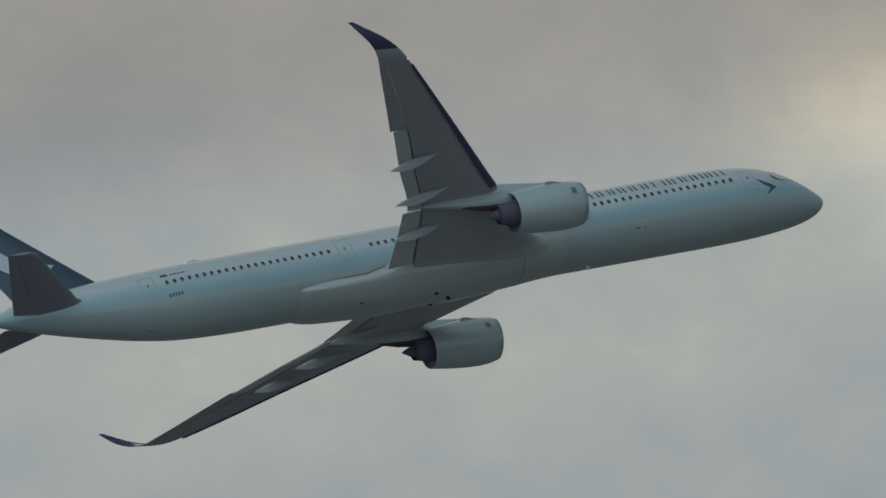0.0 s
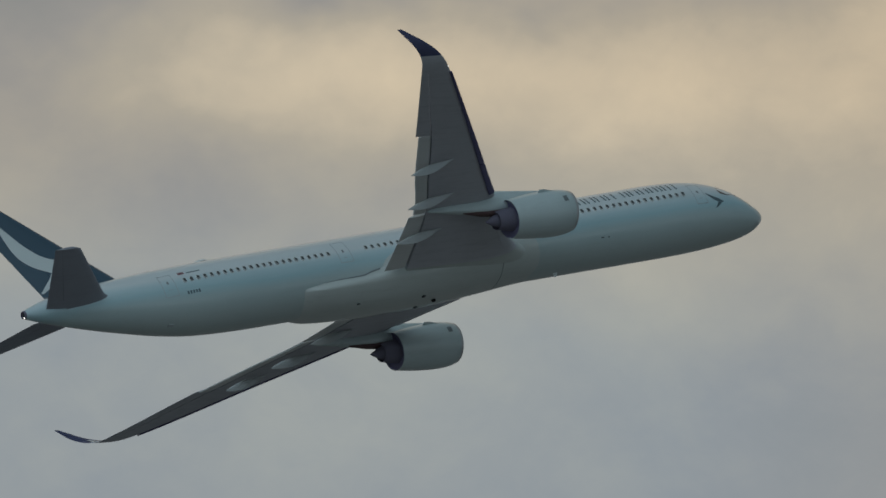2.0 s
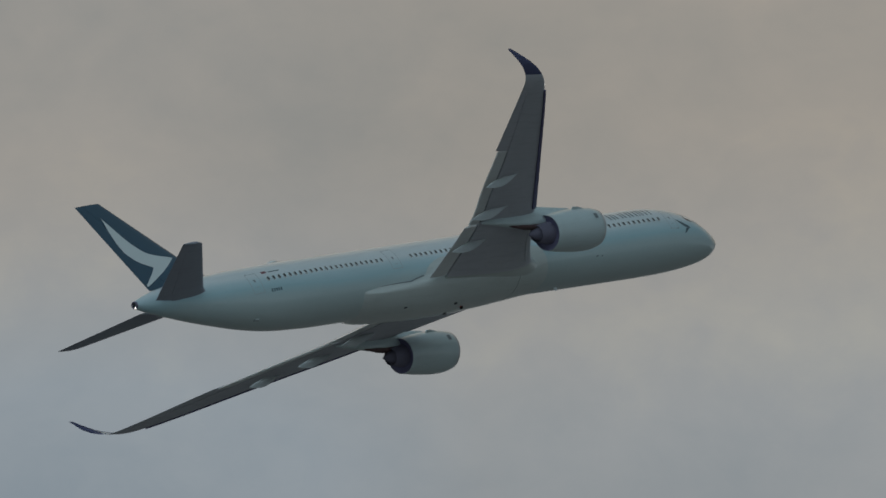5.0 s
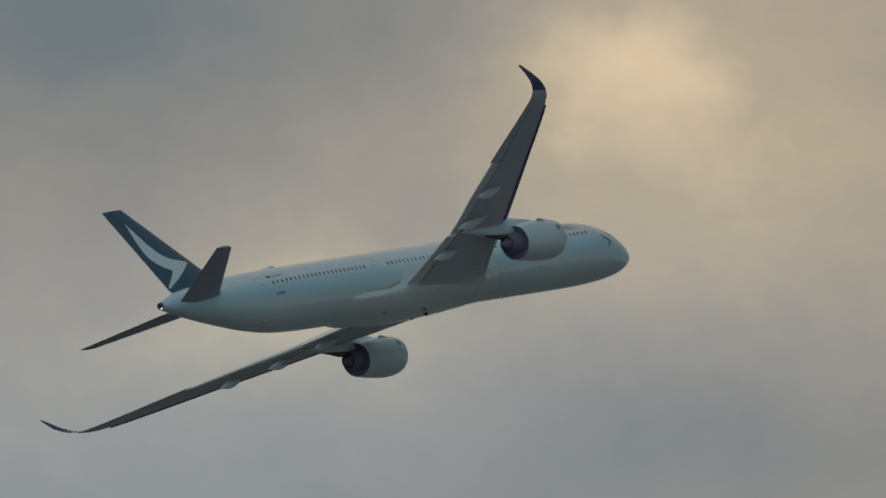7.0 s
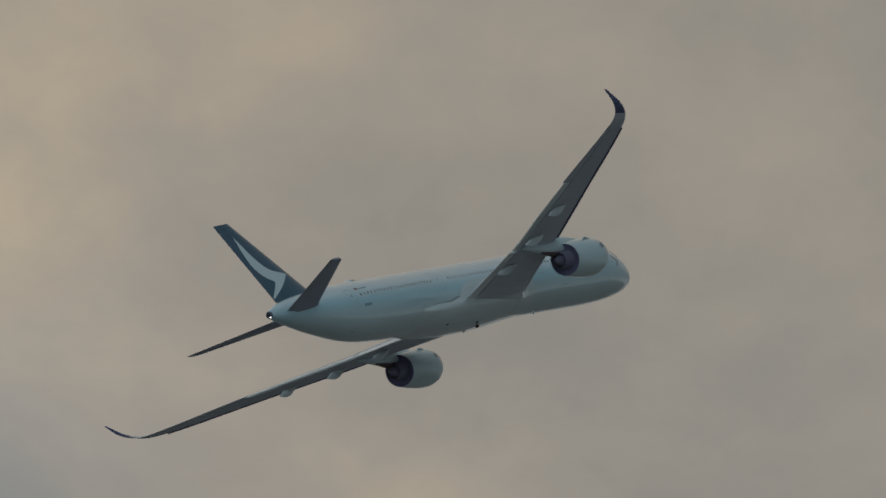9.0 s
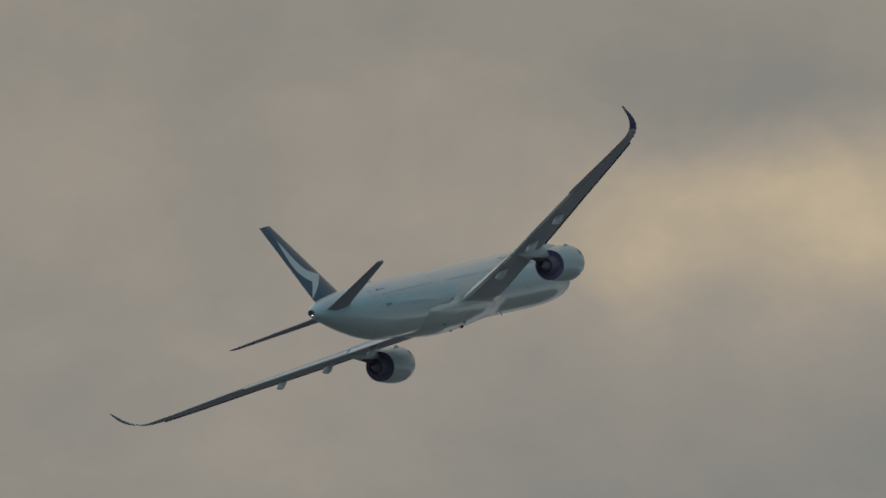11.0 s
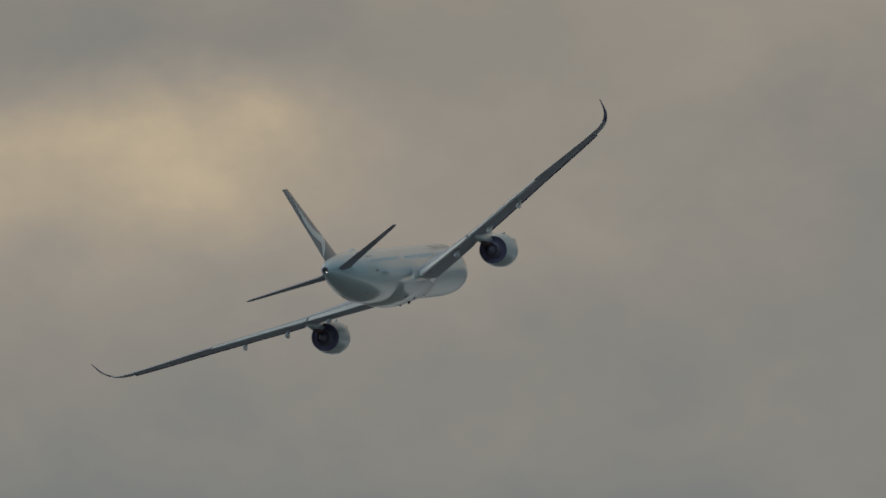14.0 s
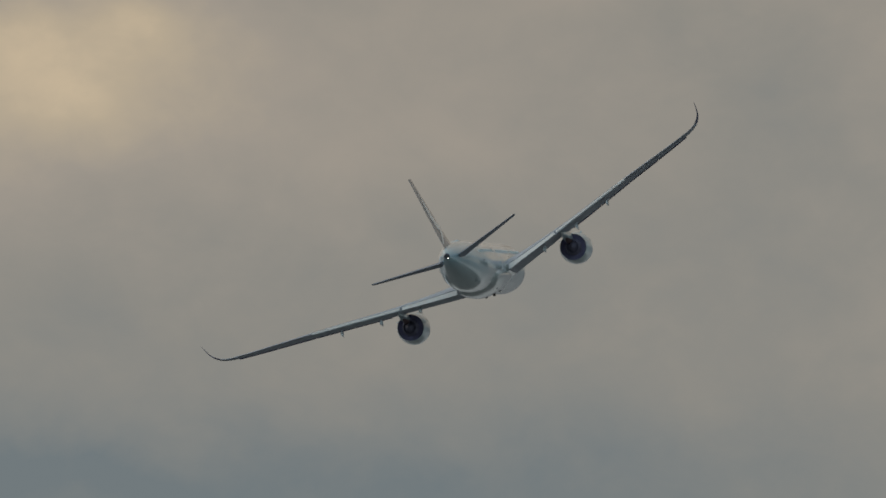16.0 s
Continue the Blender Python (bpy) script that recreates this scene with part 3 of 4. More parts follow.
def build_beacon():
    """A turning red beacon: a squat drum whose lamp shines out between upright fins."""
    x, y, z = BEACON_AT
    bm = bmesh.new()
    loft(bm, [[(x - OX + r * math.cos(2 * math.pi * k / 16), r * math.sin(2 * math.pi * k / 16), z + h) for k in range(16)] for h, r in ((0.24, 0.17), (0.12, 0.17), (0.10, 0.13))])
    beacon = part("beacon", bm, BELLY, airliner, "small beacon mount under the belly")
    bm = bmesh.new()
    loft(bm, [[(r * math.cos(2 * math.pi * k / 20) - OX + 0.0, 1.35 * r * math.sin(2 * math.pi * k / 20), h) for k in range(20)] for h, r in ((0.15, 0.13), (-0.13, 0.13), (-0.16, 0.09))])
    for k in range(10):
        fin, x0 = -0.2025 + 0.045 * k, (0.0 if k in (0, 9) else 0.135)
        bmesh.ops.create_cube(bm, size=1, matrix=pose((x0 + 0.245) / 2, fin, 0) @ Matrix.Diagonal((0.245 - x0, 0.004, 0.29, 1)))
    for h in (-0.15, -0.11, -0.07, -0.03, 0.01, 0.05, 0.09, 0.15):
        x0 = 0.0 if abs(h) == 0.15 else 0.145
        bmesh.ops.create_cube(bm, size=1, matrix=pose((x0 + 0.245) / 2, 0, h) @ Matrix.Diagonal((0.245 - x0, 0.41, 0.004, 1)))
    drum = part("beacon_drum", bm, BAFFLE, beacon, "turning beacon drum with a red lamp")
    drum.data.materials.append(BEACON_CORE)
    drum.data.materials.append(BEACON_RIM)
    bm = bmesh.new()
    bm.from_mesh(drum.data)
    for scale, depth, slot in ((1.0, 0.138, 2), (0.6, 0.142, 1)):
        f = bm.faces.new([bm.verts.new((depth, 0.165 * scale * math.cos(2 * math.pi * k / 20), 0.135 * scale * math.sin(2 * math.pi * k / 20))) for k in range(20)])
        f.material_index = slot
    bmesh.ops.scale(bm, vec=(0.74, 0.74, 0.74), verts=bm.verts)
    bm.to_mesh(drum.data)
    bm.free()
    return drum


beacon_drum = build_beacon()

# ---------------------------------------------------------------- wings
LE_X = smooth_curve([(2.0, -24.0), (2.7, -25.5), (3.4, -26.6), (11.0, -32.2), (20.7, -38.95), (29.5, -45.12), (30.4, -45.78), (31.1, -46.42), (31.7, -47.25), (32.1, -48.3), (32.37, -50.05)])
TE_X = smooth_curve([(2.0, -39.8), (3.5, -39.9), (10.3, -40.45), (15.5, -42.48), (20.7, -44.38), (29.5, -47.82), (30.4, -48.15), (31.1, -48.5), (31.7, -49.0), (32.1, -49.62), (32.37, -50.5)])
LE_Z = smooth_curve([(2.0, -1.4), (3.2, -1.35), (11.0, -0.42), (20.7, 1.15), (29.5, 2.62), (30.4, 2.84), (31.1, 3.14), (31.7, 3.64), (32.1, 4.3), (32.37, 5.48)])
TE_Z = smooth_curve([(2.0, -2.0), (3.5, -1.75), (10.3, -0.50), (20.7, 1.40), (29.5, 2.78), (30.4, 2.98), (31.1, 3.27), (31.7, 3.76), (32.1, 4.4), (32.37, 5.54)])
THICK = smooth_curve([(2.0, 0.145), (11.0, 0.115), (20.7, 0.105), (29.5, 0.10), (32.37, 0.09)])
CUT = smooth_curve([(2.0, 0.83), (10.3, 0.80), (10.6, 0.80), (20.7, 0.72), (29.5, 0.75)])


def section(s, t):
    """Half thickness above and below the chord at fraction s."""
    yt = 5 * t * (0.2969 * math.sqrt(max(s, 0)) - 0.1260 * s - 0.3516 * s**2 + 0.2843 * s**3 - 0.1015 * s**4)
    camber = 0.012 * math.sin(math.pi * s) + 0.006 * math.sin(math.pi * s * s)
    return camber + yt, camber - yt


def wing_point(y, s, off):
    """A point of the wing: span y, chord fraction s, height off in chords above the chord line."""
    lx, lz, tx, tz = LE_X(y), LE_Z(y), TE_X(y), TE_Z(y)
    chord = math.hypot(tx - lx, tz - lz)
    # beyond the tip bend the section leans outwards
    dy = 0.05
    slope = (LE_Z(min(y + dy, 32.37)) - LE_Z(max(y - dy, 2.0))) / (min(y + dy, 32.37) - max(y - dy, 2.0))
    lean = math.atan(slope)
    up = Vector((0, -math.sin(lean), math.cos(lean)))
    return Vector((lx + (tx - lx) * s, y, lz + (tz - lz) * s)) + up * off * chord


def wing_ring(y, s0, s1, n=14, thin=1.0, drop=0.0):
    up, low = [], []
    for i in range(n + 1):
        s = s0 + (s1 - s0) * (1 - math.cos(math.pi * i / n)) / 2
        a, b = section(s, THICK(y))
        droop = -drop * (s - s0) ** 1.2
        up.append(tuple(wing_point(y, s, a * thin + (1 - thin) * (a + b) / 2 + droop)))
        low.append(tuple(wing_point(y, s, b * thin + (1 - thin) * (a + b) / 2 + droop)))
    return up[::-1] + low[1:]


def span_steps(a, b, n):
    return [a + (b - a) * i / n for i in range(n + 1)]


def flap_ring(y, s0, s1, drop, n=10):
    """A movable surface from fraction s0 to s1 with a rounded nose, turned down by drop degrees about its nose."""
    pts_up, pts_low = [], []
    a0, b0 = section(s0, THICK(y))
    nose = (a0 + b0) / 2
    lx, tx, lz, tz = LE_X(y), TE_X(y), LE_Z(y), TE_Z(y)
    chord = math.hypot(tx - lx, tz - lz)
    for i in range(n + 1):
        u = (1 - math.cos(math.pi * i / n)) / 2
        s = s0 + (s1 - s0) * u
        a, b = section(s, THICK(y))
        k = min(1.0, math.sqrt(u / 0.12)) if u < 0.12 else 1.0
        m = (a + b) / 2
        for lst, off in ((pts_up, m + (a - m) * k), (pts_low, m + (b - m) * k)):
            ds, dz = s - s0, off - nose
            c, sn = math.cos(radians(drop)), math.sin(radians(drop))
            lst.append(tuple(wing_point(y, s0 + ds * c + dz * sn, nose - ds * sn + dz * c)))
    return pts_up[::-1] + pts_low[1:]


def build_canoe(parent, side, nose, tail, width, depth, name="flap_track_fairing"):
    bm = bmesh.new()
    rings = []
    nose, tail = Vector(nose), Vector(tail)
    for i in range(15):
        u = i / 14
        c = nose.lerp(tail, u)
        r = max(0.02, (math.sin(math.pi * u**1.25)) ** 0.95)
        ring = []
        for k in range(16):
            a = 2 * math.pi * k / 16
            z = math.sin(a)
            slim = 1 + 0.85 * z if z < 0 else 1.0  # keel-shaped underside
            ring.append((c.x, (c.y + width * 0.5 * r * math.cos(a) * slim) * side, c.z + depth * r * (z * (0.62 if z < 0 else 0.38))))
        rings.append(ring)
    loft(bm, rings)
    return part(name, bm, FAIRING, parent, "pale grey canoe-shaped flap track fairing")


def build_wing(side):
    bm = bmesh.new()
    ys = [2.0, 3.2] + span_steps(4.5, 29.3, 30)
    loft(bm, [mirror(wing_ring(y, 0.0, CUT(y)), side) for y in ys])
    wing = part("wing", bm, [WING_GREY, BELLY], airliner, "long swept grey wing curving up at its tip")
    for p in wing.data.polygons:
        p.material_index = int(abs(p.center.y) < 3.2)  # the root fillet wears the hull's colour
    # tip and blended winglet
    bm = bmesh.new()
    loft(bm, [mirror(wing_ring(y, 0.0, 1.0), side) for y in span_steps(29.3, 31.25, 10)])
    part("wing_tip", bm, WING_GREY, wing)
    bm = bmesh.new()
    loft(bm, [mirror(wing_ring(y, 0.0, 1.0), side) for y in (31.25, 31.4, 31.55, 31.7, 31.85, 32.0, 32.1, 32.18, 32.25, 32.31, 32.35, 32.37)])
    winglet = part("winglet", bm, WINGLET_BLUE, airliner, "dark navy upswept winglet")
    # white sweep on the winglet's inner face
    bm = bmesh.new()
    rows = []
    for y, s0, s1 in ((31.27, 0.52, 0.84), (31.4, 0.53, 0.76), (31.6, 0.53, 0.66), (31.8, 0.52, 0.58)):
        rows.append([bm.verts.new(Vector(mirror([tuple(wing_point(y, s0 + (s1 - s0) * k / 3, section(s0 + (s1 - s0) * k / 3, THICK(y))[0] + 0.012))], side)[0]) + Vector((OX, 0, 0))) for k in range(4)])
    for p, q in zip(rows, rows[1:]):
        for k in range(3):
            bm.faces.new((p[k], p[k + 1], q[k + 1], q[k]))
    part("winglet_sweep", bm, MARK_WHITE, winglet, "white sweep")
    # navigation light let into the leading edge beyond the slats
    bm = bmesh.new()
    lens = wing_point(30.05, 0.012, -0.004)
    bmesh.ops.create_uvsphere(bm, u_segments=12, v_segments=8, radius=0.06, matrix=pose(lens.x + OX, lens.y * side, lens.z, 0, 0, 37 * side) @ Matrix.Diagonal((0.8, 1.6, 0.7, 1)))
    part("navigation_light", bm, TIP_LAMP, wing, "small bright wingtip light")
    # movable surfaces
    for name, y0, y1, drop, label in (
        ("inboard_flap", 3.45, 10.05, 4, "inboard flap slightly lowered"),
        ("outboard_flap", 10.35, 20.6, 4, "outboard flap slightly lowered"),
        ("inboard_aileron", 20.66, 24.97, 0, ""),
        ("outboard_aileron", 24.99, 29.28, 0, ""),
    ):
        bm = bmesh.new()
        rings = []
        for y in span_steps(y0, y1, 8):
            gap = (0.045 if drop else 0.02) / max(1.5, LE_X(y) - TE_X(y))
            rings.append(mirror(flap_ring(y, CUT(y) + gap, 0.955 if name == "outboard_flap" else 1.0, drop), side))
        loft(bm, rings)
        part(name, bm, FLAP_GREY if drop else WING_GREY, wing, label)
    # dark strips that close the gaps ahead of the flaps and stand for their shade
    for y0, y1 in ((3.45, 10.05), (10.35, 20.6)):
        bm = bmesh.new()
        rings = []
        for y in span_steps(y0, y1, 8):
            chord = LE_X(y) - TE_X(y)
            c0, c1 = CUT(y) - 0.1 / chord, CUT(y) + 0.25 / chord
            ring = []
            for s, k in ((c0, 0.86), (c1, 0.86), (c1, 0.62), (c0, 0.62)):
                up, lo = section(min(s, 1.0), THICK(y))
                ring.append(tuple(wing_point(y, s, lo + (up - lo) * k)))
            rings.append(mirror(ring, side))
        loft(bm, rings)
        part("flap_gap_shade", bm, NEAR_BLACK, wing, "dark strip for the shade in the gap ahead of the flap")
    # slats, run out forward and down
    for y0, y1 in ((4.2, 9.0), (11.9, 16.2), (16.3, 20.6), (20.7, 25.0), (25.1, 29.4)):
        bm = bmesh.new()
        rings = []
        for y in span_steps(y0, y1, 4):
            chord = LE_X(y) - TE_X(y)
            fwd, down = (0.14, 0.115) if y > 10 else (0.03, 0.06)
            out, inn = [], []
            for i in range(9):
                s = 0.11 * (1 - i / 8) ** 2
                out.append(wing_point(y, s, section(s, THICK(y))[0] + 0.002))
            for i in range(1, 4):
                s = 0.085 * (i / 3) ** 2
                out.append(wing_point(y, s, section(s, THICK(y))[1]))
            for i in range(6):
                s = 0.085 + 0.03 * i / 5
                a, b = section(s, THICK(y))
                inn.append(wing_point(y, s, b + (a - b) * (0.12 + 0.86 * (i / 5) ** 0.6)))
            rings.append(mirror([(p.x + fwd, p.y, p.z - down) for p in out + inn], side))
        loft(bm, rings)
        part("slat" if y0 > 10 else "droop_nose", bm, SLAT if y0 > 10 else WING_GREY, wing, "extended leading-edge slat, shade in its dark colour" if y0 > 10 else "drooped inboard leading edge")
    for nose, tail, w, d in (
        ((-39.3, 17.5, 0.42), (-43.95, 17.42, -0.42), 0.38, 0.76),
        ((-37.2, 12.95, -0.42), (-42.25, 12.85, -1.22), 0.42, 0.80),
        ((-36.1, 8.2, -1.10), (-41.1, 8.15, -1.88), 0.44, 0.78),
    ):
        build_canoe(wing, side, nose, tail, w, d)


for s in (-1, 1):
    build_wing(s)

# ---------------------------------------------------------------- engines
EY, EZ = 10.75, -2.66


def revolve(bm, profile, y, z, n=48, side=1, squash=1.0):
    rings = []
    for x, r in profile:
        lift = (-28.5 - x) * 0.03  # the thrust line noses up a little
        rake = 0.10 * max(0.0, min(1.0, (x + 28.2) / 2.0))  # the top of the intake lies ahead of its foot
        rings.append([(x + rake * r * math.sin(2 * math.pi * k / n), (y + r * math.cos(2 * math.pi * k / n)) * side, z + lift + r * squash * math.sin(2 * math.pi * k / n)) for k in range(n)])
    loft(bm, rings, cap=False)


def build_engine(side):
    bm = bmesh.new()
    outer = [(-25.90, 1.60), (-26.08, 1.70), (-26.4, 1.79), (-26.9, 1.86), (-27.6, 1.90), (-28.4, 1.90), (-29.4, 1.84), (-30.4, 1.75), (-31.2, 1.65), (-31.75, 1.57)]
    inner = [(-31.75, 1.545), (-31.0, 1.57), (-30.0, 1.58)]
    revolve(bm, outer + inner, EY, EZ, side=side)
    engine = part("engine_nacelle", bm, NACELLE, airliner, "large pale grey engine nacelle")
    bm = bmesh.new()
    revolve(bm, [(-27.0, 1.49), (-26.5, 1.47), (-26.05, 1.49), (-25.84, 1.53), (-25.78, 1.575), (-25.82, 1.63), (-25.92, 1.665), (-26.08, 1.706)], EY, EZ, side=side)
    part("intake_lip", bm, LIP, engine, "bare metal intake lip")
    bm = bmesh.new()
    revolve(bm, [(-27.0, 1.49), (-27.3, 1.5), (-27.3, 0.5), (-27.0, 0.42), (-26.6, 0.25), (-26.35, 0.02)], EY, EZ, side=side)
    part("fan", bm, NEAR_BLACK, engine, "dark fan behind the intake")
    bm = bmesh.new()
    revolve(bm, [(-31.74, 1.543), (-31.62, 1.53), (-31.54, 1.42), (-31.50, 0.9)], EY, EZ, side=side)
    part("bypass_duct", bm, DUCT_LINER, engine, "bypass duct in a haze-lifted navy grey")
    bm = bmesh.new()
    revolve(bm, [(-29.6, 0.95), (-30.6, 1.02), (-31.6, 0.98), (-32.4, 0.86), (-33.0, 0.74), (-33.0, 0.70), (-32.6, 0.68)], EY, EZ, side=side)
    part("core_cowl", bm, HOT_METAL, engine, "heat-stained core exhaust cowl")
    bm = bmesh.new()
    revolve(bm, [(-32.6, 0.67), (-32.85, 0.56), (-33.3, 0.38), (-33.75, 0.17), (-34.0, 0.02)], EY, EZ, side=side)
    part("exhaust_plug", bm, HOT_METAL, engine, "pointed exhaust plug")
    # strakes and a dark panel on each flank
    for sgn in (-1, 1):
        bm = bmesh.new()
        a = radians(90 - sgn * 43)
        rad = Vector((0, math.cos(a), math.sin(a)))
        tan = Vector((0, -math.sin(a), math.cos(a)))
        pts = []
        for x, h in ((-27.3, 0.0), (-28.3, 0.26), (-28.75, 0.28), (-28.9, 0.0)):
            pts.append((x, h))
        verts = []
        for off in (-0.03, 0.03):
            verts.append([bm.verts.new((x + OX, (EY + rad.y * (1.86 + h) + tan.y * off) * side, EZ + rad.z * (1.86 + h) + tan.z * off)) for x, h in pts])
        bm.faces.new(verts[0])
        bm.faces.new(verts[1][::-1])
        for i in range(4):
            j = (i + 1) % 4
            bm.faces.new((verts[0][i], verts[0][j], verts[1][j], verts[1][i]))
        part("strake", bm, NACELLE, engine, "small fin on the nacelle shoulder")
    bm = bmesh.new()
    a0 = radians(6) if side < 0 else radians(170)
    rows = []
    for x in (-26.75, -27.15):
        rows.append([bm.verts.new((x + OX, (EY + 1.905 * math.cos(a0 + radians(d))) * side, EZ + 0.04 + 1.905 * math.sin(a0 + radians(d)))) for d in (-8, -3, 3, 8)])
    for k in range(3):
        bm.faces.new((rows[0][k], rows[0][k + 1], rows[1][k + 1], rows[1][k]))
    part("nacelle_panel", bm, PANEL_AND_SHADE, engine, "small dark panel")
    return engine


def build_pylon(side):
    bm = bmesh.new()
    rings = []
    for x, zt, zb, w in ((-27.2, -0.86, -1.05, 0.05), (-28.0, -0.52, -1.3, 0.24), (-30.0, -0.28, -1.6, 0.42), (-32.0, 0.0, -1.75, 0.52), (-33.5, 0.0, -1.74, 0.52), (-35.0, -0.3, -1.55, 0.44), (-36.5, -0.45, -1.25, 0.32), (-38.0, -0.55, -0.98, 0.16), (-38.9, -0.65, -0.80, 0.04)):
        ring = []
        for k in range(16):
            a = 2 * math.pi * k / 16
            c, s = math.cos(a), math.sin(a)
            ring.append((x, (EY + w * math.copysign(abs(c) ** 0.5, c)) * side, (zt + zb) / 2 + (zt - zb) / 2 * math.copysign(abs(s) ** 0.6, s)))
        rings.append(ring)
    loft(bm, rings)
    pylon = part("engine_pylon", bm, NACELLE, airliner, "pale grey pylon holding the engine under the wing")
    bm = bmesh.new()
    rings = []
    for x, zt, zb, w in ((-31.7, -1.55, -1.95, 0.34), (-32.8, -1.58, -2.08, 0.36), (-34.0, -1.48, -1.92, 0.32), (-35.2, -1.28, -1.58, 0.22), (-36.4, -1.05, -1.18, 0.08)):
        rings.append([(x, (EY + w * math.cos(2 * math.pi * k / 14)) * side, (zt + zb) / 2 + (zt - zb) / 2 * math.sin(2 * math.pi * k / 14)) for k in range(14)])
    loft(bm, rings)
    part("heat_shield", bm, HEAT_BROWN, pylon, "brown heat shield behind the exhaust")
    return pylon


for s in (-1, 1):
    build_engine(s)
    build_pylon(s)

# ---------------------------------------------------------------- tail


def fin_edges(z):
    """Leading and trailing edge of the fin at height z."""
    u = (z - 2.0) / 9.2
    return -61.35 - 9.25 * u, -69.5 - 4.1 * u


def fin_half(x, z):
    le, te = fin_edges(z)
    s = max(0.0, min(1.0, (le - x) / (le - te)))
    t = 0.10
    return (le - te) * 5 * t * (0.2969 * math.sqrt(s) - 0.1260 * s - 0.3516 * s**2 + 0.2843 * s**3 - 0.1036 * s**4)


def fin_ring(z, s0, s1, n=14, lift=0.0):
    le, te = fin_edges(z)
    xs = [le + (te - le) * (s0 + (s1 - s0) * (1 - math.cos(math.pi * i / n)) / 2) for i in range(n + 1)]
    up = [(x, fin_half(x, z), z + lift * (le - x) / (le - te)) for x in xs]
    low = [(x, -fin_half(x, z), z + lift * (le - x) / (le - te)) for x in xs]
    return up[::-1] + low[1:]


def build_fin():
    bm = bmesh.new()
    zs = span_steps(1.6, 10.9, 14) + [11.1, 11.18]
    loft(bm, [fin_ring(z, 0.0, 0.70) for z in zs])
    fin = part("tail_fin", bm, TEAL, airliner, "tall swept dark teal tail fin")
    bm = bmesh.new()
    loft(bm, [fin_ring(z, 0.7012, 1.0) for z in span_steps(2.35, 10.9, 12) + [11.1, 11.18]])
    part("rudder", bm, TEAL, fin)
    # white brush sweep: pairs of lower and upper edge points along its length
    lower = [(-71.3, 9.6), (-71.12, 8.2), (-70.65, 6.5), (-69.55, 5.2), (-68.1, 4.38)]
    upper = [(-71.38, 9.8), (-70.45, 8.42), (-69.42, 6.98), (-67.95, 5.72), (-65.4, 5.0)]
    lo = [smooth_curve([(i, p[k]) for i, p in enumerate(lower)]) for k in (0, 1)]
    hi = [smooth_curve([(i, p[k]) for i, p in enumerate(upper)]) for k in (0, 1)]
    for side in (-1, 1):
        bm = bmesh.new()
        rows = []
        for i in range(25):
            u = i / 6
            a, b = Vector((lo[0](u), lo[1](u))), Vector((hi[0](u), hi[1](u)))
            rows.append([a.lerp(b, k / 8) for k in range(9)])
        # the sweep runs on to a point at the root and turns back to the rudder's foot
        for p0, p1 in (((-68.5, 3.92), (-66.2, 4.45)), ((-68.95, 3.52), (-67.1, 3.9)), ((-69.4, 3.12), (-68.3, 3.3)), ((-69.72, 2.82), (-69.5, 2.75))):
            rows.append([Vector(p0).lerp(Vector(p1), k / 8) for k in range(9)])
        vr = [[bm.verts.new((p.x + OX, side * (fin_half(p.x, p.y) + 0.02), p.y)) for p in r] for r in rows]
        for p, q in zip(vr, vr[1:]):
            for k in range(8):
                bm.faces.new((p[k], p[k + 1], q[k + 1], q[k]))
        part("fin_sweep", bm, MARK_WHITE, fin, "white brush-like sweep")
    return fin


build_fin()


def tail_ring(y, s0, s1, side, n=12):
    u = (y - 0.4) / 8.9
    lx, tx = -64.2 - 6.9 * u, -70.5 - 2.95 * u
    z = 0.72 + 1.38 * u
    if y > 9.0:
        lx -= (y - 9.0) * 1.6
    lx += 0.8 * max(0.0, 2.3 - max(y, 1.2)) ** 2  # fillet where it meets the hull
    xs = [lx + (tx - lx) * (s0 + (s1 - s0) * (1 - math.cos(math.pi * i / n)) / 2) for i in range(n + 1)]
    def half(x):
        s = (lx - x) / (lx - tx)
        return (lx - tx) * 0.5 * (0.2969 * math.sqrt(max(s, 0)) - 0.1260 * s - 0.3516 * s**2 + 0.2843 * s**3 - 0.1036 * s**4)
    return mirror([(x, y, z + half(x)) for x in xs][::-1] + [(x, y, z - half(x)) for x in xs][1:], side)


def build_tailplane(side):
    bm = bmesh.new()
    ys = [0.4, 0.9, 1.2, 1.4, 1.6, 1.8, 2.0, 2.2] + span_steps(2.5, 9.0, 8) + [9.15, 9.28]
    loft(bm, [tail_ring(y, 0.0, 0.72, side) for y in ys])
    plane = part("tailplane", bm, TAIL_GREY, airliner, "swept grey tailplane")
    bm = bmesh.new()
    loft(bm, [tail_ring(y, 0.7202, 1.0, side) for y in span_steps(1.2, 9.0, 8) + [9.15, 9.28]])
    part("elevator", bm, TAIL_GREY, plane)


for s in (-1, 1):
    build_tailplane(s)


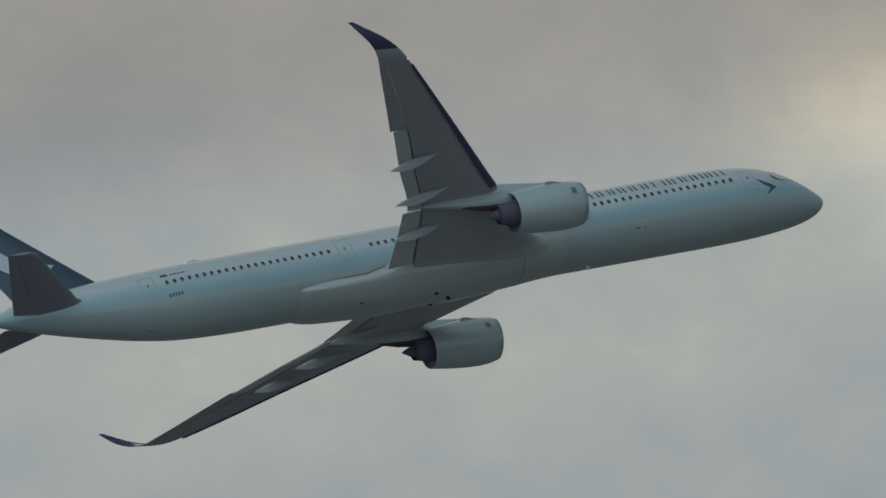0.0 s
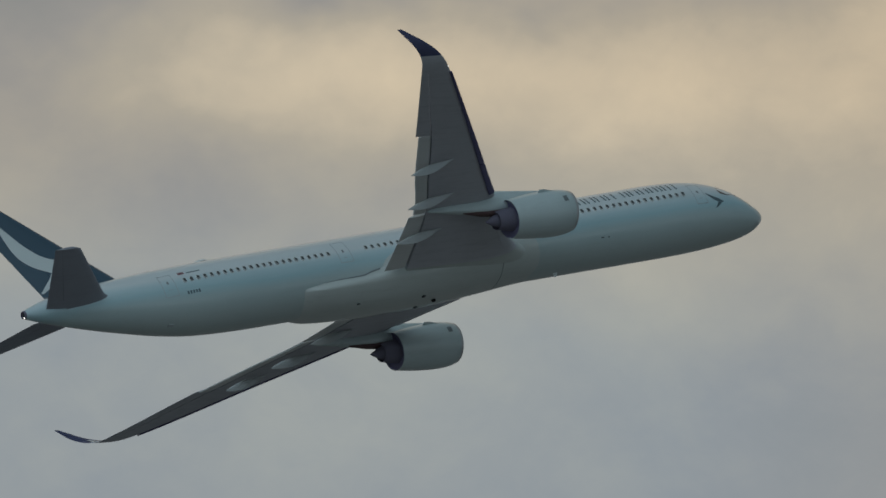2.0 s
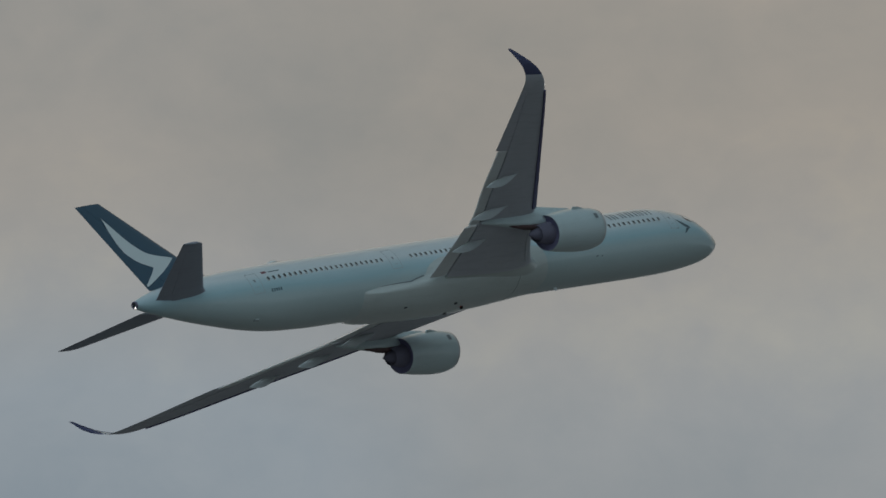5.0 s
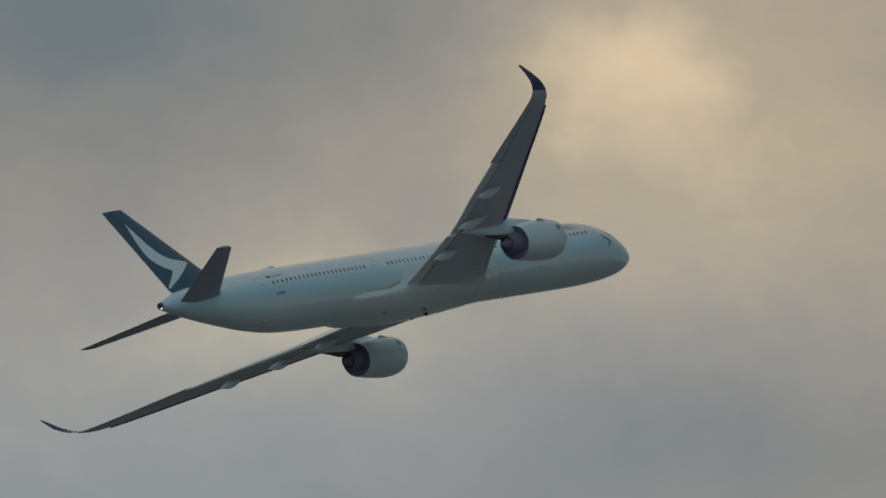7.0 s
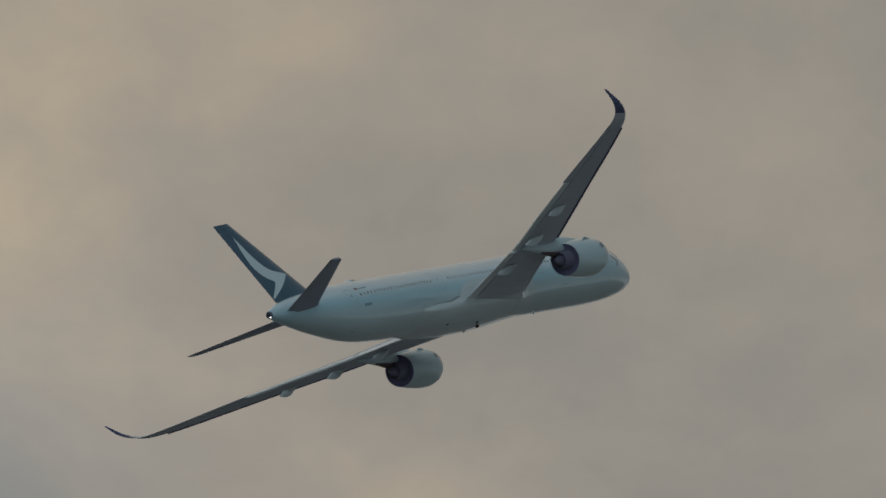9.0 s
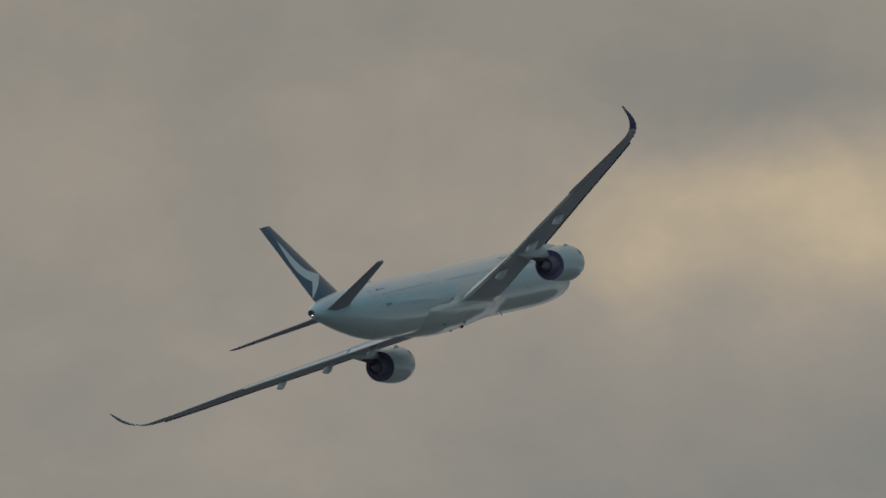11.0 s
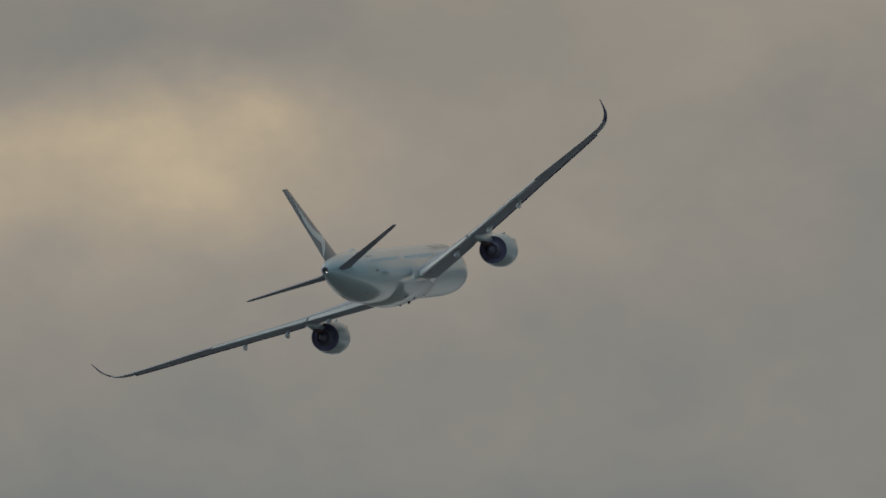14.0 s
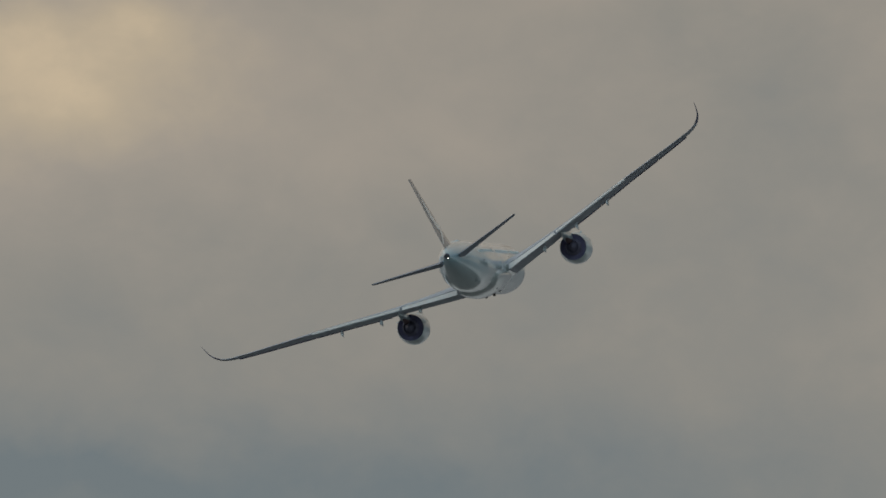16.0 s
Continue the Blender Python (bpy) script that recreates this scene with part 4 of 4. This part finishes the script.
def build_tail_end():
    bm = bmesh.new()
    base = body_ring(-72.1, 32)
    prof = ((-72.1, 1.0), (-72.26, 0.90), (-72.28, 0.72), (-72.1, 0.66))
    loft(bm, [[(x, y * k, 1.2 + (z - 1.2) * k) for _, y, z in base] for x, k in prof], cap=False)
    cone = part("exhaust_ring", bm, HOT_METAL, airliner, "dark auxiliary exhaust at the tail tip")
    bm = bmesh.new()
    loft(bm, [[(x, y * 0.66, 1.2 + (z - 1.2) * 0.66) for _, y, z in base] for x in (-72.0, -72.12)])
    part("exhaust_core", bm, NEAR_BLACK, cone)
    bm = bmesh.new()
    bmesh.ops.create_uvsphere(bm, u_segments=12, v_segments=8, radius=0.06, matrix=pose(-72.28 + OX, -0.05, 0.93))
    part("tail_light", bm, WHITE_LAMP, cone, "small white tail light")


build_tail_end()


def build_skin_details():
    # small vents, probes and drains that dot the skin
    for x0, x1, z0, z1, mat, name in (
        (-17.55, -17.25, -1.78, -1.70, NEAR_BLACK, "side_vent"), (-16.85, -16.72, -1.82, -1.72, NEAR_BLACK, "side_vent"),
        (-1.75, -1.6, -0.42, -0.34, NEAR_BLACK, "pitot_probe"), (-1.55, -1.4, -0.72, -0.64, NEAR_BLACK, "pitot_probe"), (-2.1, -1.95, -0.1, -0.04, NEAR_BLACK, "pitot_probe"),
    ):
        for side in (-1, 1):
            bm = bmesh.new()
            strips(bm, x0, x1, z0, z1, side, 0.014, nz=1)
            part(name, bm, mat, fuselage)
    bm = bmesh.new()
    loft(bm, [[(x, -0.9 + dy, BOT(x) + 0.16 + dz) for dy, dz in ((-0.14, 0.05), (0.14, -0.03), (0.14, -0.09), (-0.14, -0.01))] for x in (-59.6, -60.1)])
    part("outflow_valve", bm, PANEL_LINE, fuselage, "dark outflow valve under the tail")


build_skin_details()


def build_antennas():
    bm = bmesh.new()
    rings = []
    for i in range(11):
        u = i / 10
        r = math.sin(math.pi * u) ** 0.6 + 0.01
        rings.append([(-53.0 - 2.2 * u, 0.75 * r * math.cos(a), 3.0 + 0.36 * r * math.sin(a)) for a in (math.pi * k / 10 for k in range(11))])
    loft(bm, rings, closed=False)
    part("antenna_radome", bm, WHITE, airliner, "white antenna hump on the spine")
    bm = bmesh.new()
    foot = BOT(-21.5)
    loft(bm, [[(-21.5 + dx * k + lean, dy * k, z) for dx, dy in ((0.22, 0), (0.0, 0.03), (-0.22, 0), (0.0, -0.03))] for z, k, lean in ((foot + 0.05, 1, 0), (foot - 0.32, 0.6, -0.15))])
    part("blade_antenna", bm, WHITE, airliner, "small white blade antenna")


build_antennas()

# ---------------------------------------------------------------- ground


def build_ground():
    bm = bmesh.new()
    n, r = 64, 30000.0
    cx, cy = EYE[0], EYE[1]
    c = bm.verts.new((cx, cy, GROUND_Z))
    rows = []
    for rad in (20, 200, 1500, 6000, r):
        rows.append([bm.verts.new((cx + rad * math.cos(2 * math.pi * k / n), cy + rad * math.sin(2 * math.pi * k / n), GROUND_Z)) for k in range(n)])
    for k in range(n):
        bm.faces.new((c, rows[0][k], rows[0][(k + 1) % n]))
    for p, q in zip(rows, rows[1:]):
        for k in range(n):
            bm.faces.new((p[k], q[k], q[(k + 1) % n], p[(k + 1) % n]))
    grass = surface("dull_airfield_ground", (0.138, 0.141, 0.139), 0.9, vary=0.25, scale=0.02)
    ob = part("ground", bm, grass, None)
    tagged(ob, "flat dull grey-green airfield ground to the horizon", "ground", kind="structure")


build_ground()

# ---------------------------------------------------------------- flight
# seconds, place in metres, turn in degrees
FLIGHT = [
    (0, -449.938, -416.601, -123.354, -19.9354, -13.7917, 23.8859),
    (0.5, -412.083, -399.310, -115.741, -20.1216, -13.9146, 25.0957),
    (1, -374.719, -381.893, -108.155, -20.2910, -14.0682, 26.3717),
    (1.5, -337.753, -363.643, -100.434, -20.5366, -14.2000, 27.6333),
    (2, -301.250, -344.348, -92.622, -20.7113, -14.3308, 28.8519),
    (2.5, -265.162, -324.342, -84.734, -20.8908, -14.4418, 30.0498),
    (3, -229.530, -303.296, -76.810, -21.0991, -14.4808, 31.2961),
    (3.5, -194.265, -280.961, -68.721, -21.3311, -14.4267, 32.5230),
    (4, -159.491, -257.583, -60.585, -21.4888, -14.3334, 33.7580),
    (4.5, -125.244, -233.493, -52.449, -21.6801, -14.3272, 34.9797),
    (4.7, -111.682, -223.810, -49.200, -21.7514, -14.3264, 35.4744),
    (5, -91.543, -209.295, -44.390, -21.8480, -14.3623, 36.1858),
    (5.5, -58.545, -184.994, -36.511, -22.0292, -14.4966, 37.4969),
    (6, -26.243, -160.301, -28.713, -22.2787, -14.6675, 38.9189),
    (6.5, 5.369, -134.928, -20.884, -22.6412, -14.8094, 40.3970),
    (6.8, 24.011, -119.261, -16.127, -22.9294, -14.8530, 41.2876),
    (7, 36.297, -108.627, -12.926, -23.1497, -14.8612, 41.9042),
    (7.5, 66.436, -81.735, -4.955, -23.6762, -14.8857, 43.4576),
    (8, 95.833, -53.880, 3.164, -24.0756, -14.9652, 44.9496),
    (8.5, 124.489, -25.116, 11.434, -24.3668, -15.0514, 46.4294),
    (9, 152.328, 4.426, 19.810, -24.5480, -15.1409, 47.9360),
    (9.2, 163.186, 16.361, 23.194, -24.6200, -15.1846, 48.5379),
    (9.5, 179.185, 34.369, 28.261, -24.7093, -15.2673, 49.4777),
    (10, 205.133, 64.864, 36.697, -24.7935, -15.4341, 51.0697),
    (10.5, 230.257, 96.315, 45.160, -24.8245, -15.5604, 52.6718),
    (11, 254.653, 129.117, 53.688, -24.8335, -15.5616, 54.2582),
    (11.3, 268.982, 149.612, 58.848, -24.8414, -15.4685, 55.1915),
    (11.5, 278.413, 163.621, 62.305, -24.8528, -15.3625, 55.7767),
    (12, 301.448, 199.038, 70.917, -24.8935, -15.0579, 57.2137),
    (12.5, 323.645, 234.895, 79.333, -24.9324, -14.6193, 58.5957),
    (13, 344.979, 271.124, 87.323, -24.9428, -14.0620, 59.9242),
    (13.5, 365.504, 307.723, 94.936, -24.8783, -13.4363, 61.2182),
    (14, 385.323, 344.707, 102.170, -24.7897, -12.8406, 62.5042),
    (14.5, 404.424, 382.222, 108.985, -24.7498, -12.3660, 63.7557),
    (15, 422.745, 420.357, 115.449, -24.7800, -12.0092, 65.0743),
    (15.5, 440.218, 459.020, 121.550, -24.9392, -11.7137, 66.5104),
    (16, 456.579, 498.074, 127.553, -25.2597, -11.4057, 67.9652),
]


def motions():
    # the beacon turns once in 1.4 s
    turns = [0.28 * k for k in range(58)] + [16.0]
    walk(beacon_drum, [(t, pose(*BEACON_AT, 0, 0, -166.6 + (t - 13.0) * 253.6)) for t in turns])
    walk(airliner, [(t, pose(x, y, z, rx, ry, rz)) for t, x, y, z, rx, ry, rz in FLIGHT])


motions()
